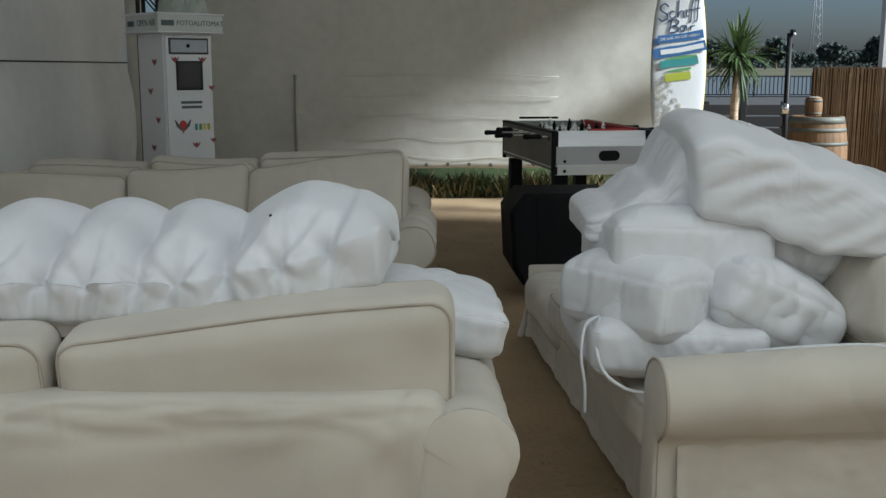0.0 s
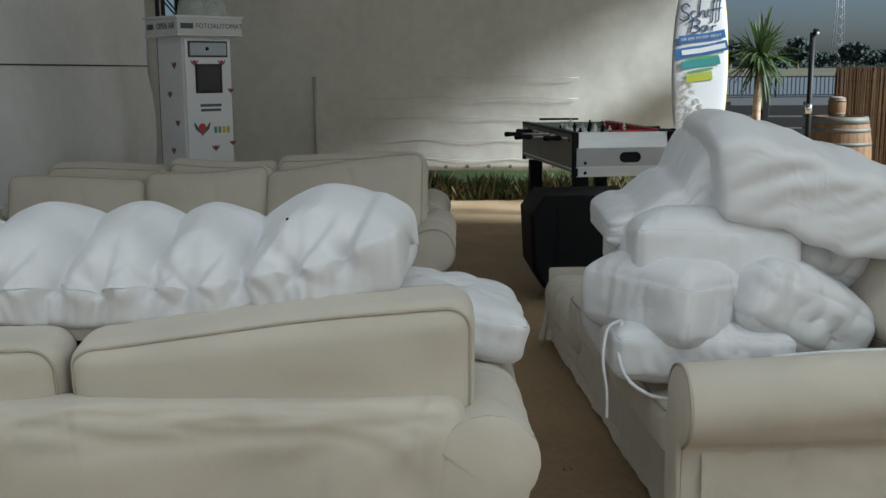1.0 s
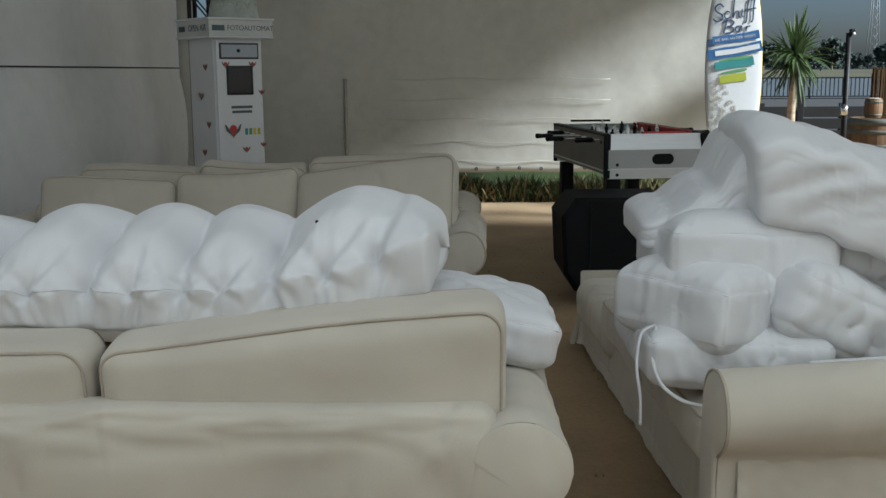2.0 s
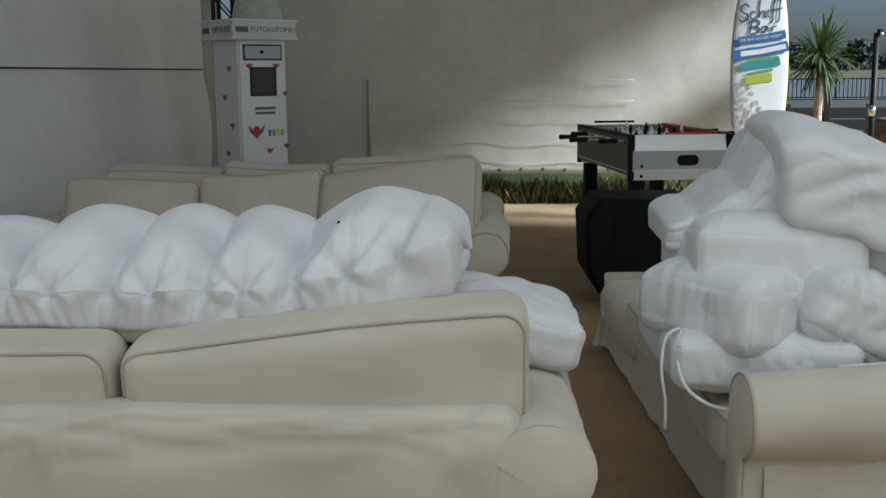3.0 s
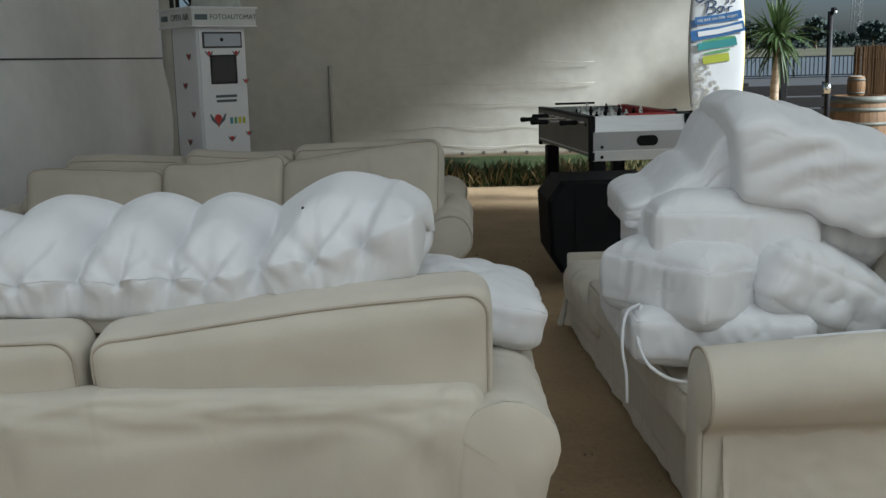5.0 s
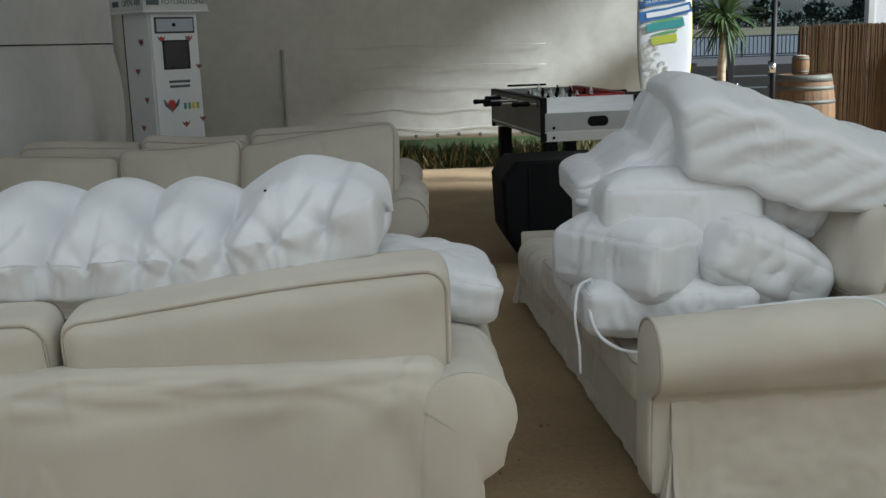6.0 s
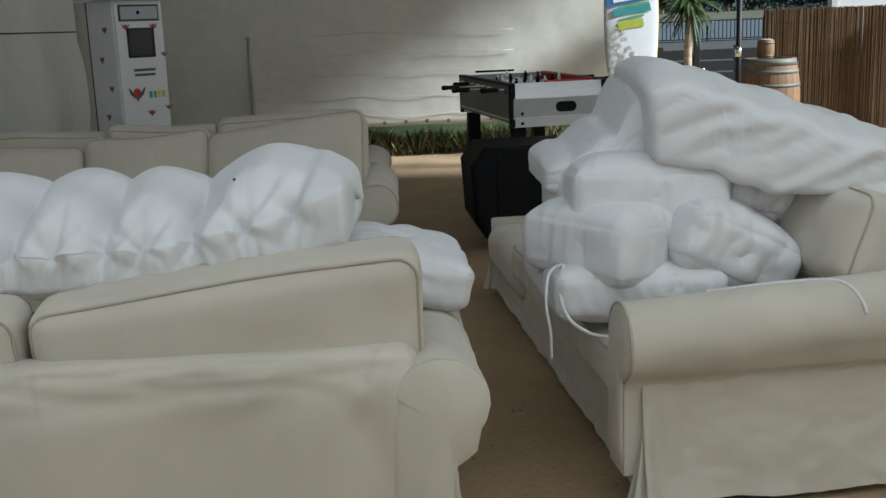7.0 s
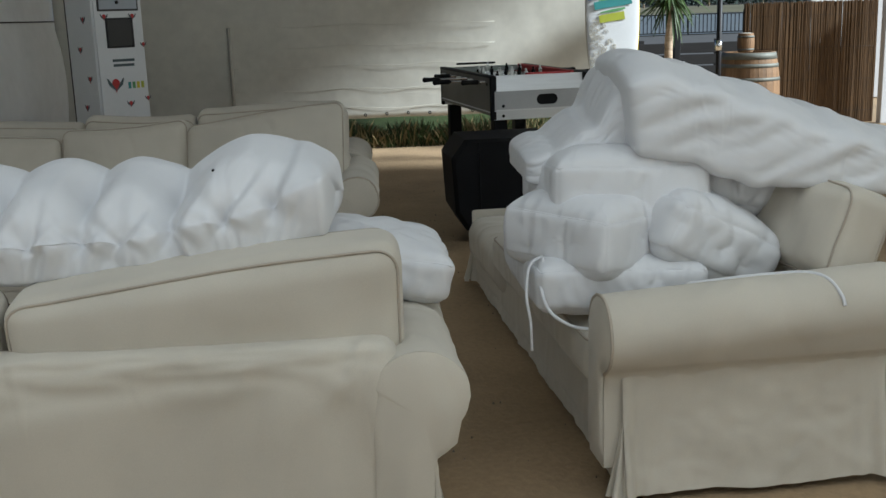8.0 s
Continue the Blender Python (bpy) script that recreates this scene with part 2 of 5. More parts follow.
def crumple(verts, faces, excess, hold=0.03, iters=110, bend=1.0, pressure=0.0, jitter=0.0025, freq=22.0, seed=0.0, spread=2):
    """Lets a cloth of quads settle with more cloth than its shape has room for, so that it buckles into folds.
    excess: extra length along x, y and z, or a function of middles and directions; hold: pull towards the plain shape, one or one a point."""
    seen, whole = {}, []
    for v in verts:
        whole.append(seen.setdefault(tuple(round(c * 20000) for c in v), len(seen)))
    whole = np.array(whole)
    first = np.unique(whole, return_index=True)[1]
    p0 = np.array([tuple(verts[k]) for k in first])
    f = whole[np.array(faces)]
    f = f[[len(set(q)) == 4 for q in f.tolist()]]
    wings = {}
    for q in f:
        for k in range(4):
            a, b, c, d = q[k], q[(k + 1) % 4], q[(k + 2) % 4], q[(k + 3) % 4]
            wings.setdefault((min(a, b), max(a, b)), []).append((d, c) if a < b else (c, d))
    edges = list(wings)
    over = [pair for w in wings.values() if len(w) == 2 for pair in zip(w[0], w[1])]
    diag = np.concatenate([f[:, [0, 2]], f[:, [1, 3]]])
    count = len(p0)
    sets = []
    for pairs, stiff, share in ((np.array(edges), 1.0, 1.0), (diag, 0.5, 1.0), (np.array(over), bend, 1.0)):
        i, j = pairs[:, 0], pairs[:, 1]
        d = p0[j] - p0[i]
        length = np.maximum(np.linalg.norm(d, axis=1), 1e-6)
        way = (d / length[:, None]) ** 2
        e = excess((p0[i] + p0[j]) / 2, way) if callable(excess) else way @ np.array(excess)
        deg = np.maximum(np.bincount(i, minlength=count) + np.bincount(j, minlength=count), 1)
        sets.append((i, j, length * (1 + e * share), stiff, deg))
    ei, ej, edeg = sets[0][0], sets[0][1], sets[0][4][:, None]
    rim = f

    def normals(p):
        n = np.cross(p[rim[:, 2]] - p[rim[:, 0]], p[rim[:, 3]] - p[rim[:, 1]])
        out = np.stack([sum(np.bincount(rim[:, k], n[:, c], count) for k in range(4)) for c in range(3)], 1)
        return out / np.maximum(np.linalg.norm(out, axis=1), 1e-9)[:, None]
    p = p0 + normals(p0) * np.array([[noise.noise(Vector(v) * freq + Vector((seed, 0, 0))) * jitter] for v in p0])
    hold = np.asarray(hold, float)
    hold = hold[first] if hold.ndim else hold
    hold = hold[:, None] if hold.ndim else hold
    for it in range(iters):
        if pressure and it % 3 == 0:
            p = p + normals(p) * pressure * 3
        for i, j, rest, stiff, deg in sets:
            d = p[j] - p[i]
            length = np.maximum(np.linalg.norm(d, axis=1), 1e-6)
            c = d * (stiff * 0.5 * (length - rest) / length)[:, None]
            for k in range(3):
                p[:, k] += 1.7 * (np.bincount(i, c[:, k], count) - np.bincount(j, c[:, k], count)) / deg
        # pulled back as a whole, free to fold in the small
        back = p0 - p
        for _ in range(spread):
            mean = np.stack([np.bincount(ei, back[ej, k], count) + np.bincount(ej, back[ei, k], count) for k in range(3)], 1) / edeg
            back = 0.3 * back + 0.7 * mean
        p += hold * back
    mean = np.stack([np.bincount(ei, p[ej, k], count) + np.bincount(ej, p[ei, k], count) for k in range(3)], 1) / edeg
    p += 0.25 * (mean - p) * (1 - np.minimum(1, hold * 8))
    return [Vector(v) for v in p[whole]]


def finer(ob, levels=1):
    m = ob.modifiers.new("finer", "SUBSURF")
    m.levels = m.render_levels = levels
    return ob


def fbm(p, f, oct=3):
    return noise.fractal(Vector(p) * f, 0.9, 2.0, oct, noise_basis="PERLIN_ORIGINAL")


def crease_lines(p, f, sharp=6):
    """Thin raised folds: 0 to 1."""
    return max(0.0, 1 - abs(noise.noise(Vector(p) * f)) * sharp * 0.5) ** 2


def rounded(p, half, r):
    """A point of the cube's skin, laid on a box with rounded edges."""
    q = [max(-h + r, min(h - r, c * h)) for c, h in zip(p, half)]
    d = Vector([c * h - a for c, h, a in zip(p, half, q)])
    return Vector(q) + (d.normalized() * r if d.length > 1e-9 else d)


def pillow_point(p, size, r, puff, wrinkle, freq, seed, bend, pinch, crease):
    half = [c / 2 for c in size]
    v = rounded(p, half, min(r, min(half) * 0.98))
    k = (1 - p[0] ** 4) * (1 - p[1] ** 4)
    e = max(abs(p[0]), abs(p[1]))
    v.z += (1 if p[2] > 0 else -1) * abs(p[2]) * puff * k
    v.z *= 1 - pinch * e ** 6
    s = Vector((v.x + seed, v.y - seed, v.z + seed * 0.7))
    w = fbm(s, freq) * wrinkle
    if crease:
        w += crease * (crease_lines((s.x * 1.0 + s.z * 0.7, s.y * 1.0, s.z * 0.45 - s.x * 0.5), 4.5) - 0.35 * crease_lines((s.x - s.z, s.y + 3, s.z * 0.5), 7.0))
    v += v.normalized() * w
    return bend(v) if bend else v


def pillow_mesh(name, size, mat, n=28, r=0.05, puff=0.03, wrinkle=0.006, freq=6.0, seed=0.0, bend=None, pinch=0.0, crease=0.0):
    """A stuffed cushion: size (x, y, z); it swells along z."""
    verts, faces = SHELLS[n][:2]
    return mesh_of(name, [pillow_point(p, size, r, puff, wrinkle, freq, seed, bend, pinch, crease) for p in verts], faces, mat)


def pipe_round(half, r, axis_pos, n=14):
    """The outline of a rounded rectangle in x, z at y = axis_pos."""
    pts = []
    for cx, cz, a0 in ((1, 1, 0), (-1, 1, 90), (-1, -1, 180), (1, -1, 270)):
        for k in range(n // 2 + 1):
            a = radians(a0 + 90 * k / (n // 2))
            pts.append((cx * (half[0] - r) + r * math.cos(a), axis_pos, cz * (half[1] - r) + r * math.sin(a)))
    dense = []
    for i, p in enumerate(pts):
        q = pts[(i + 1) % len(pts)]
        m = max(1, int((Vector(q) - Vector(p)).length / 0.05))
        dense += [tuple(Vector(p).lerp(Vector(q), k / m)) for k in range(m)]
    return dense


def back_cushion(parent, w, h, d, at, seed=0.0, slump=0.0, n=28, name="back_cushion"):
    """An upright cushion, w wide, h high, d thick, with corded edges. slump lowers one end."""
    half = (w / 2, d / 2, h / 2)
    verts, faces = SHELLS[n][:2]

    def shape(v):
        v = Vector(v)
        a = v.x / half[0]
        b = v.z / half[2]
        v.y += (1 if v.y > 0 else -1) * 0.035 * (1 - min(1, abs(a)) ** 3) * (1 - min(1, abs(b)) ** 3) * min(1, abs(v.y) / half[1])
        v.z += slump * a * (0.5 + 0.5 * b)
        v.z += 0.012 * math.sin(a * 2.2 + seed) * max(0, b)
        return v + Vector((0, 1, 0.6)) * fbm((v.x + seed, v.y, v.z), 4.0) * 0.008
    skin = crumple([shape(rounded(p, half, 0.062)) for p in verts], faces, (0.012, 0.0, 0.012), 0.12, 60, jitter=0.004, freq=9.0, seed=seed, spread=1)
    body = finer(part(name, mesh_of(name, skin, faces, LINEN), parent, at=at))
    for y in (-half[1] + 0.020, half[1] - 0.020):
        pts = [shape((p[0] * 1.0, y * 1.0, p[2])) for p in pipe_round((half[0] - 0.013, half[2] - 0.013), 0.055, y)]
        part("piping", tube_mesh("piping", pts, 0.0042, PIPING, 6, True), body)
    return body


ARM_TOP, BACK_TOP, SEAT_TOP = 0.64, 0.72, 0.47


def arm_profile(u):
    """The rolled arm's section: outwards and up, from the inner foot over the roll to under it."""
    pts = [(0.0, 0.10), (0.0, 0.30), (0.0, 0.50), (0.006, 0.555)]
    for k in range(13):
        a = radians(165 - 225 * k / 12)
        pts.append((0.120 + 0.124 * math.cos(a), 0.530 + 0.120 * math.sin(a)))
    pts += [(0.150, 0.405), (0.145, 0.30), (0.150, 0.10)]
    return pts


def sofa(name, label, at, length, depth, seats, cushions, group="sofas in the tent", back_top=0.72, flare=0.035, arms=(0, 1), arm_rise=0.045, bare=0.0):
    """A slip-covered sofa with rolled arms. Its front is at y = 0, its back at y = depth, x runs from 0 to length."""
    s = thing(name, label, "sofa", at, group)
    aw = 0.15
    # frame below the seat
    x0, x1 = (aw if 0 in arms else 0.0), (length - aw if 1 in arms else length)
    part("base", box_mesh("base", (x1 - x0 - 0.004, depth - 0.13, 0.26), LINEN, 0.03, ((x0 + x1) / 2, depth / 2 + 0.03, 0.19)), s)
    # arms
    prof = arm_profile(0)
    for side in arms:
        def at_arm(u, v, side=side):
            k = u * (len(prof) - 1)
            i = min(int(k), len(prof) - 2)
            o, z = (prof[i][j] + (prof[i + 1][j] - prof[i][j]) * (k - i) for j in (0, 1))
            y = 0.03 + v * (depth - 0.05)
            z += arm_rise * v * (z > 0.45)
            w = fbm((o * 2 + side * 3, y, z), 5) * 0.006
            x = length - aw + o + w if side else aw - o - w
            return (x, y, z + w * 0.5)
        me = grid_mesh("arm", at_arm, 44, 24, LINEN)
        arm = part("arm", me, s)
        for y0, nm in ((0.028, "arm_panel"), (depth - 0.018, "arm_end")):
            ring = []
            for k in range(45):
                p = at_arm(k / 44, 0.0 if y0 < 0.1 else 1.0)
                ring.append(Vector((p[0], y0, p[2])))
            c = Vector((sum(p.x for p in ring) / 45, y0 + (-0.012 if y0 < 0.1 else 0.012), sum(p.z for p in ring) / 45))
            inner = [c.lerp(p, 0.8) + Vector((0, (-0.010 if y0 < 0.1 else 0.010), 0)) for p in ring]
            vs = ring + inner + [c]
            fs = [(i, i + 1, 46 + i, 45 + i) for i in range(44)] + [(45 + i, 46 + i, 90) for i in range(44)] + [(44, 0, 45, 89), (89, 45, 90)]
            part(nm, mesh_of(nm, vs, fs, LINEN), arm)
            if nm == "arm_panel":
                part("piping", tube_mesh("piping", ring[3:40], 0.0055, PIPING, 6), arm)
    # back frame, a padded board that leans a little
    def back_fn(u, v):
        a = 2 * math.pi * v - math.pi / 2
        x = 0.06 + u * (length - 0.12)
        cz, hz = (back_top + 0.10) / 2, (back_top - 0.10) / 2
        c, sn = math.cos(a), math.sin(a)
        yy = 0.085 * (1 if c > 0 else -1) * abs(c) ** 0.45
        zz = hz * (1 if sn > 0 else -1) * abs(sn) ** 0.3
        e = min(1, min(u, 1 - u) * (length / 0.07))
        e = math.sqrt(max(0.0, 1 - (1 - e) ** 2))
        zz = zz - (1 - e) * 0.10 * (zz > 0)
        yy *= 0.25 + 0.75 * e
        w = fbm((x, zz * 3, yy), 2.2) * 0.007 + 0.006 * fbm((x * 0.6 + zz * 0.5, zz * 4.0, 0), 5.0)
        w += 0.013 * crease_lines((x * 0.55 + zz * 0.7 + length, zz * 2.6, 0.3), 2.8, 11) * max(0, fbm((x, zz, 5), 1.7) + 0.3)
        return (x, depth - 0.105 + yy + w * (1 if c > 0 else -1), cz + zz + w * 0.3)
    me = grid_mesh("back", back_fn, 72, 72, LINEN)
    quads = [tuple(q.vertices) for q in me.polygons]
    finer(part("back", mesh_of("back", crumple([v.co.copy() for v in me.vertices], quads, (0.004, 0.0, 0.016), 0.03, 70, freq=5.0, seed=length, jitter=0.008), quads, LINEN), s))
    # skirt panels with pleats at their ends
    def skirt(nm, ax, ay, bx, by, nx, ny, seed, top=0.40):
        L = math.hypot(bx - ax, by - ay)

        def fn(u, v):
            e = min(u, 1 - u) * L
            fold = 0.030 * math.exp(-(e / 0.030) ** 2) * v + 0.030 * math.sin(e * 105) * math.exp(-e / 0.055) * v
            o = 0.006 + (0.012 if ny == -1 else flare) * v * v + fold + fbm((u * L * 1.3 + seed, v * 0.5, seed), 4) * (0.005 if ny == -1 else 0.008) * v + 0.006 * fbm((u * L * 2 + v, v * 2, seed), 7) + 0.008 * crease_lines((u * L * 0.8 - v * 0.25, v * 0.35, seed), 4.0, 8) * v
            return (ax + (bx - ax) * u + nx * o, ay + (by - ay) * u + ny * o, top - (top - 0.012) * v + 0.006 * math.sin(u * L * 9 + seed) * v)
        me = grid_mesh(nm, fn, max(24, int(L * 56)), 22, LINEN)
        quads = [tuple(q.vertices) for q in me.polygons]
        flat = [v.co.copy() for v in me.vertices]
        loose = [0.25 if v.z > top - 0.03 else 0.035 for v in flat]
        finer(part(nm, mesh_of(nm, crumple(flat, quads, (0.004, 0.004, 0.007), loose, 50, freq=6.0, seed=seed, jitter=0.005), quads, LINEN), s))
    def corner(cx, cy, a0, a1, top):
        def fn(u, v):
            a = radians(a0 + (a1 - a0) * u)
            o = 0.008 + 0.040 * v * v + 0.016 * v * math.sin(u * math.pi * 5) + 0.030 * v * math.sin(u * math.pi)
            return (cx + o * math.cos(a), cy + o * math.sin(a), top - (top - 0.010) * v)
        part("pleat", grid_mesh("pleat", fn, 30, 12, LINEN), s)
    corner(0.004, 0.105, 180, 270, 0.36)
    corner(length - 0.004, 0.105, 270, 360, 0.36)
    corner(length - 0.004, depth - 0.02, 0, 90, 0.41)
    corner(0.004, depth - 0.02, 90, 180, 0.41)
    skirt("skirt", 0.004, 0.115, length - 0.004, 0.115, 0, -1, 1.3, 0.30)
    skirt("skirt", length - 0.004, depth - 0.02, 0.004, depth - 0.02, 0, 1, 7.7, 0.26)
    skirt("skirt", 0.004, depth - 0.02, 0.004, 0.085, -1, 0, 3.1, 0.42)
    skirt("skirt", length - 0.004, 0.085, length - 0.004, depth - 0.02, 1, 0, 5.9, 0.42)
    if bare:
        deck = pillow_mesh("seat_deck", (bare, depth - 0.20, 0.24), LINEN, 20, 0.09, 0.012, 0.008, 4, 6.0)
        part("seat_deck", deck, s, "bare seat without its cushion", at=pose(x0 + bare / 2, depth / 2 - 0.05, 0.27))
    # seat cushions
    if seats:
        w = (x1 - x0 - bare) / seats
        for k in range(seats):
            me = pillow_mesh("seat_cushion", (w - 0.008, depth - 0.22, 0.17), LINEN, 20, 0.05, 0.02, 0.006, 4, k * 3.3)
            c = part("seat_cushion", me, s, at=pose(x0 + bare + w * (k + 0.5), (depth - 0.22) / 2 + 0.02, SEAT_TOP - 0.080))
            pts = [(p[0], p[2], 0.07) for p in pipe_round((w / 2 - 0.012, (depth - 0.22) / 2 - 0.008), 0.05, 0)]
            part("piping", tube_mesh("piping", pts, 0.0045, PIPING, 6, True), c)
    for k, (x, y, z, rx, ry, rz, w, h, d, slump) in enumerate(cushions):
        back_cushion(s, w, h, d, pose(x, y, z, rx, ry, rz), seed=k * 2.1 + length, slump=slump)
    return s


# ---- structure ----
def ground_fn(u, v):
    a = u * 2 * math.pi
    r = 0.0 + 3000 * v ** 6
    x, y = 0.5 + r * math.sin(a), 6 + r * math.cos(a)
    k = 1.0 if r < 25 else 0.0
    return (x, y, k * (0.012 * fbm((x, y, 0), 1.1) + 0.006 * fbm((x, y, 3), 5)) - 0.012)


ground = part("ground", grid_mesh("ground", ground_fn, 160, 130, SAND, True))
tagged(ground, "trampled brown sand under and around the tent", "ground", kind="structure")

WALL_Y, WALL_X = 12.0, -3.60


def wall_far_fn(u, v):
    x = WALL_X + 0.02 + u * (2.42 - WALL_X)
    z = 0.36 + v * 3.7 + 0.004 * math.sin(x * 7) * (1 - v) ** 6
    y = WALL_Y + 0.04 * math.sin(x * 0.9 + 0.5) * math.sin(v * 3.1) + 0.012 * fbm((x, z, 0), 1.2)
    return (x, y, z)


def solid(ob, t):
    m = ob.modifiers.new("thickness", "SOLIDIFY")
    m.thickness = t
    return ob


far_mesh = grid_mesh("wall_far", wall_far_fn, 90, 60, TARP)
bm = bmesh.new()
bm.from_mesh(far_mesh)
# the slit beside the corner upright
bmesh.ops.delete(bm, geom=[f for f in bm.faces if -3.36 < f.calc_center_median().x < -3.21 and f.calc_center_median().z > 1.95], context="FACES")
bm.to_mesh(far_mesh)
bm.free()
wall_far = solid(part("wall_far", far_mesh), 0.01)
tagged(wall_far, "off-white tarpaulin tent wall ending above the ground", "tent wall", kind="structure")


eyelet = tube_mesh("eyelet", [(0.014 * math.cos(a), 0, 0.014 * math.sin(a)) for a in [2 * math.pi * k / 10 for k in range(10)]], 0.006, BLACK, 5, True)
for k in range(24):
    p = wall_far_fn(0.03 + 0.94 * k / 23, 0.008)
    part("eyelet", eyelet, wall_far, at=pose(p[0], p[1] - 0.012, p[2] + 0.012))


def wall_left_fn(u, v):
    y = -3.0 + u * (WALL_Y + 3.10)
    z = 0.02 + v * 4.05
    x = WALL_X + 0.16 * max(0, math.sin(min(1, z / 1.6) * math.pi)) * (0.6 + 0.4 * math.sin(y * 0.8)) + 0.015 * fbm((y, z, 1), 1.4)
    return (x, y, z)


wall_left = solid(part("wall_left", grid_mesh("wall_left", wall_left_fn, 110, 50, TARP_SIDE)), 0.01)
tagged(wall_left, "pale tarpaulin side wall bulging inwards below its seam", "tent wall", kind="structure")
seam_pts = [Vector(wall_left_fn(k / 60, 1.53 / 4.05)) + Vector((0.008, 0, 0)) for k in range(61)]
part("seam", tube_mesh("seam", seam_pts, 0.007, DARK_METAL, 6), wall_left, "dark seam between the two sheets")


def wall_right_fn(y0, y1):
    return lambda u, v: (5.0 + 0.05 * math.sin((y0 + u * (y1 - y0)) * 1.1) * math.sin(v * 3.1), y0 + u * (y1 - y0), 0.02 + v * 4.2)


# out of view, added so that no direct sun reaches the sofas
wall_right = solid(part("wall_right", grid_mesh("wall_right", wall_right_fn(-3.0, 4.3), 60, 24, TARP)), 0.01)
tagged(wall_right, "unseen side wall added to keep the sun off the sofas", "tent wall", kind="structure")
# added out of view: passes soft light to the left wall, bounds the sun patch
wall_rear = solid(part("wall_right", grid_mesh("wall_right", wall_right_fn(4.32, 9.3), 40, 24, SIDE_GLOW)), 0.01)
tagged(wall_rear, "unseen thin side wall added to glow and to bound the sun patch", "tent wall", kind="structure")
# added behind the camera, lit through by the sun to brighten front faces
wall_near = solid(part("wall_near", grid_mesh("wall_near", lambda u, v: (WALL_X + u * (5.0 - WALL_X), -3.05 + 0.04 * math.sin(u * 21) * math.sin(v * 3.1), 0.02 + v * 4.05), 60, 24, NEAR_GLOW)), 0.01)
tagged(wall_near, "unseen thin white wall added behind the camera as front light", "tent wall", kind="structure")


def roof_fn(y0, y1):
    return lambda u, v: (WALL_X - 0.1 + u * 8.72, y0 + v * (y1 - y0), 4.05 + 0.9 * math.sin(u * math.pi))


# unseen near half of the roof, added to stop direct sun yet glow
near_roof = part("ceiling", grid_mesh("ceiling", roof_fn(-3.0, 2.9), 30, 14, THIN_ROOF))
tagged(near_roof, "unseen thin roof half added to pass soft light onto the near sofas", "tent roof", kind="structure")
# unseen far half, made grey and nearly opaque to darken what stands below
roof = part("ceiling", grid_mesh("ceiling", roof_fn(2.9, 12.1), 30, 14, DIM_ROOF))
tagged(roof, "unseen dim roof half added to hold light off the far half", "tent roof", kind="structure")


# ---- sofas ----
near_sofa = sofa("sofa", "beige slip-covered sofa seen from behind, piled with white duvets", pose(0.063, 3.30, 0, 0, 0, 182.0), 2.30, 0.92, 2,
                 [(0.553, 0.70, 0.712, -8, 0, 0, 0.99, 0.40, 0.20, -0.05), (1.535, 0.70, 0.67, -8, 0, 0, 0.94, 0.40, 0.20, 0.02)])
RIGHT_LONG = 2.75
RIGHT_AT = pose(0.610, 2.95, 0, 0, 0, -85.4) @ pose(-RIGHT_LONG, 0, 0)
right_sofa = sofa("sofa", "long beige slip-covered sofa loaded with folded white duvets", RIGHT_AT, RIGHT_LONG, 0.97, 2,
                  [(2.33, 0.90, 0.745, -20, 0, 6, 0.58, 0.34, 0.20, 0.0), (1.61, 0.78, 0.70, -10, 0, 0, 0.60, 0.42, 0.18, 0.0)], back_top=0.66, arms=(1,), bare=0.92)
mid_sofa = sofa("sofa", "beige slip-covered sofa with three slumped back cushions", pose(-2.91, 5.55, 0, 0, 0, 0), 2.775, 0.95, 3,
                [(0.585, 0.74, 0.645, -14, 0, 0, 0.85, 0.44, 0.18, 0.0), (1.38, 0.72, 0.69, -14, 0, 0, 0.75, 0.44, 0.18, 0.018), (2.22, 0.64, 0.725, -20, -2, -8, 0.96, 0.46, 0.20, 0.04)], arm_rise=0.0)
far_sofa = sofa("sofa", "beige slip-covered sofa standing back to back with another", pose(-0.19, 7.55, 0, 0, 0, 180), 2.67, 0.95, 3,
                [(0.53, 0.72, 0.73, -10, 0, 0, 0.95, 0.46, 0.18, 0.0), (1.36, 0.72, 0.69, -10, 0, 0, 0.71, 0.46, 0.18, 0.01), (2.11, 0.72, 0.67, -10, 0, 0, 0.79, 0.46, 0.18, 0.0)], arm_rise=0.0)


# ---- white bedding ----
def smooth_line(table, x):
    xs, zs = [p[0] for p in table], [p[1] for p in table]
    if x <= xs[0]:
        return zs[0]
    for (a, za), (b, zb) in zip(table, table[1:]):
        if x <= b:
            k = (x - a) / (b - a)
            k = k * k * (3 - 2 * k)
            return za + (zb - za) * k
    return zs[-1]


LOBE_TOP = [(-1.75, 1.06), (-1.45, 1.10), (-1.30, 1.07), (-1.14, 1.135), (-1.02, 1.095), (-0.91, 1.135), (-0.79, 1.09), (-0.69, 1.13), (-0.56, 1.085), (-0.36, 1.185), (-0.25, 1.16), (-0.13, 1.10)]
def lobe_line(table, x):
    """Round crests with sharp valleys."""
    if x <= table[0][0]:
        return table[0][1]
    for (a, za), (b, zb) in zip(table, table[1:]):
        if x <= b:
            k = (x - a) / (b - a)
            return za + (zb - za) * (math.sin(k * math.pi / 2) if zb > za else 1 - math.cos(k * math.pi / 2))
    return table[-1][1]


LOBE_LOW = [(-1.75, 0.83), (-1.13, 0.86), (-0.70, 0.855), (-0.41, 0.885), (-0.13, 0.95)]
PINCHES = (-1.30, -1.02, -0.79, -0.56)


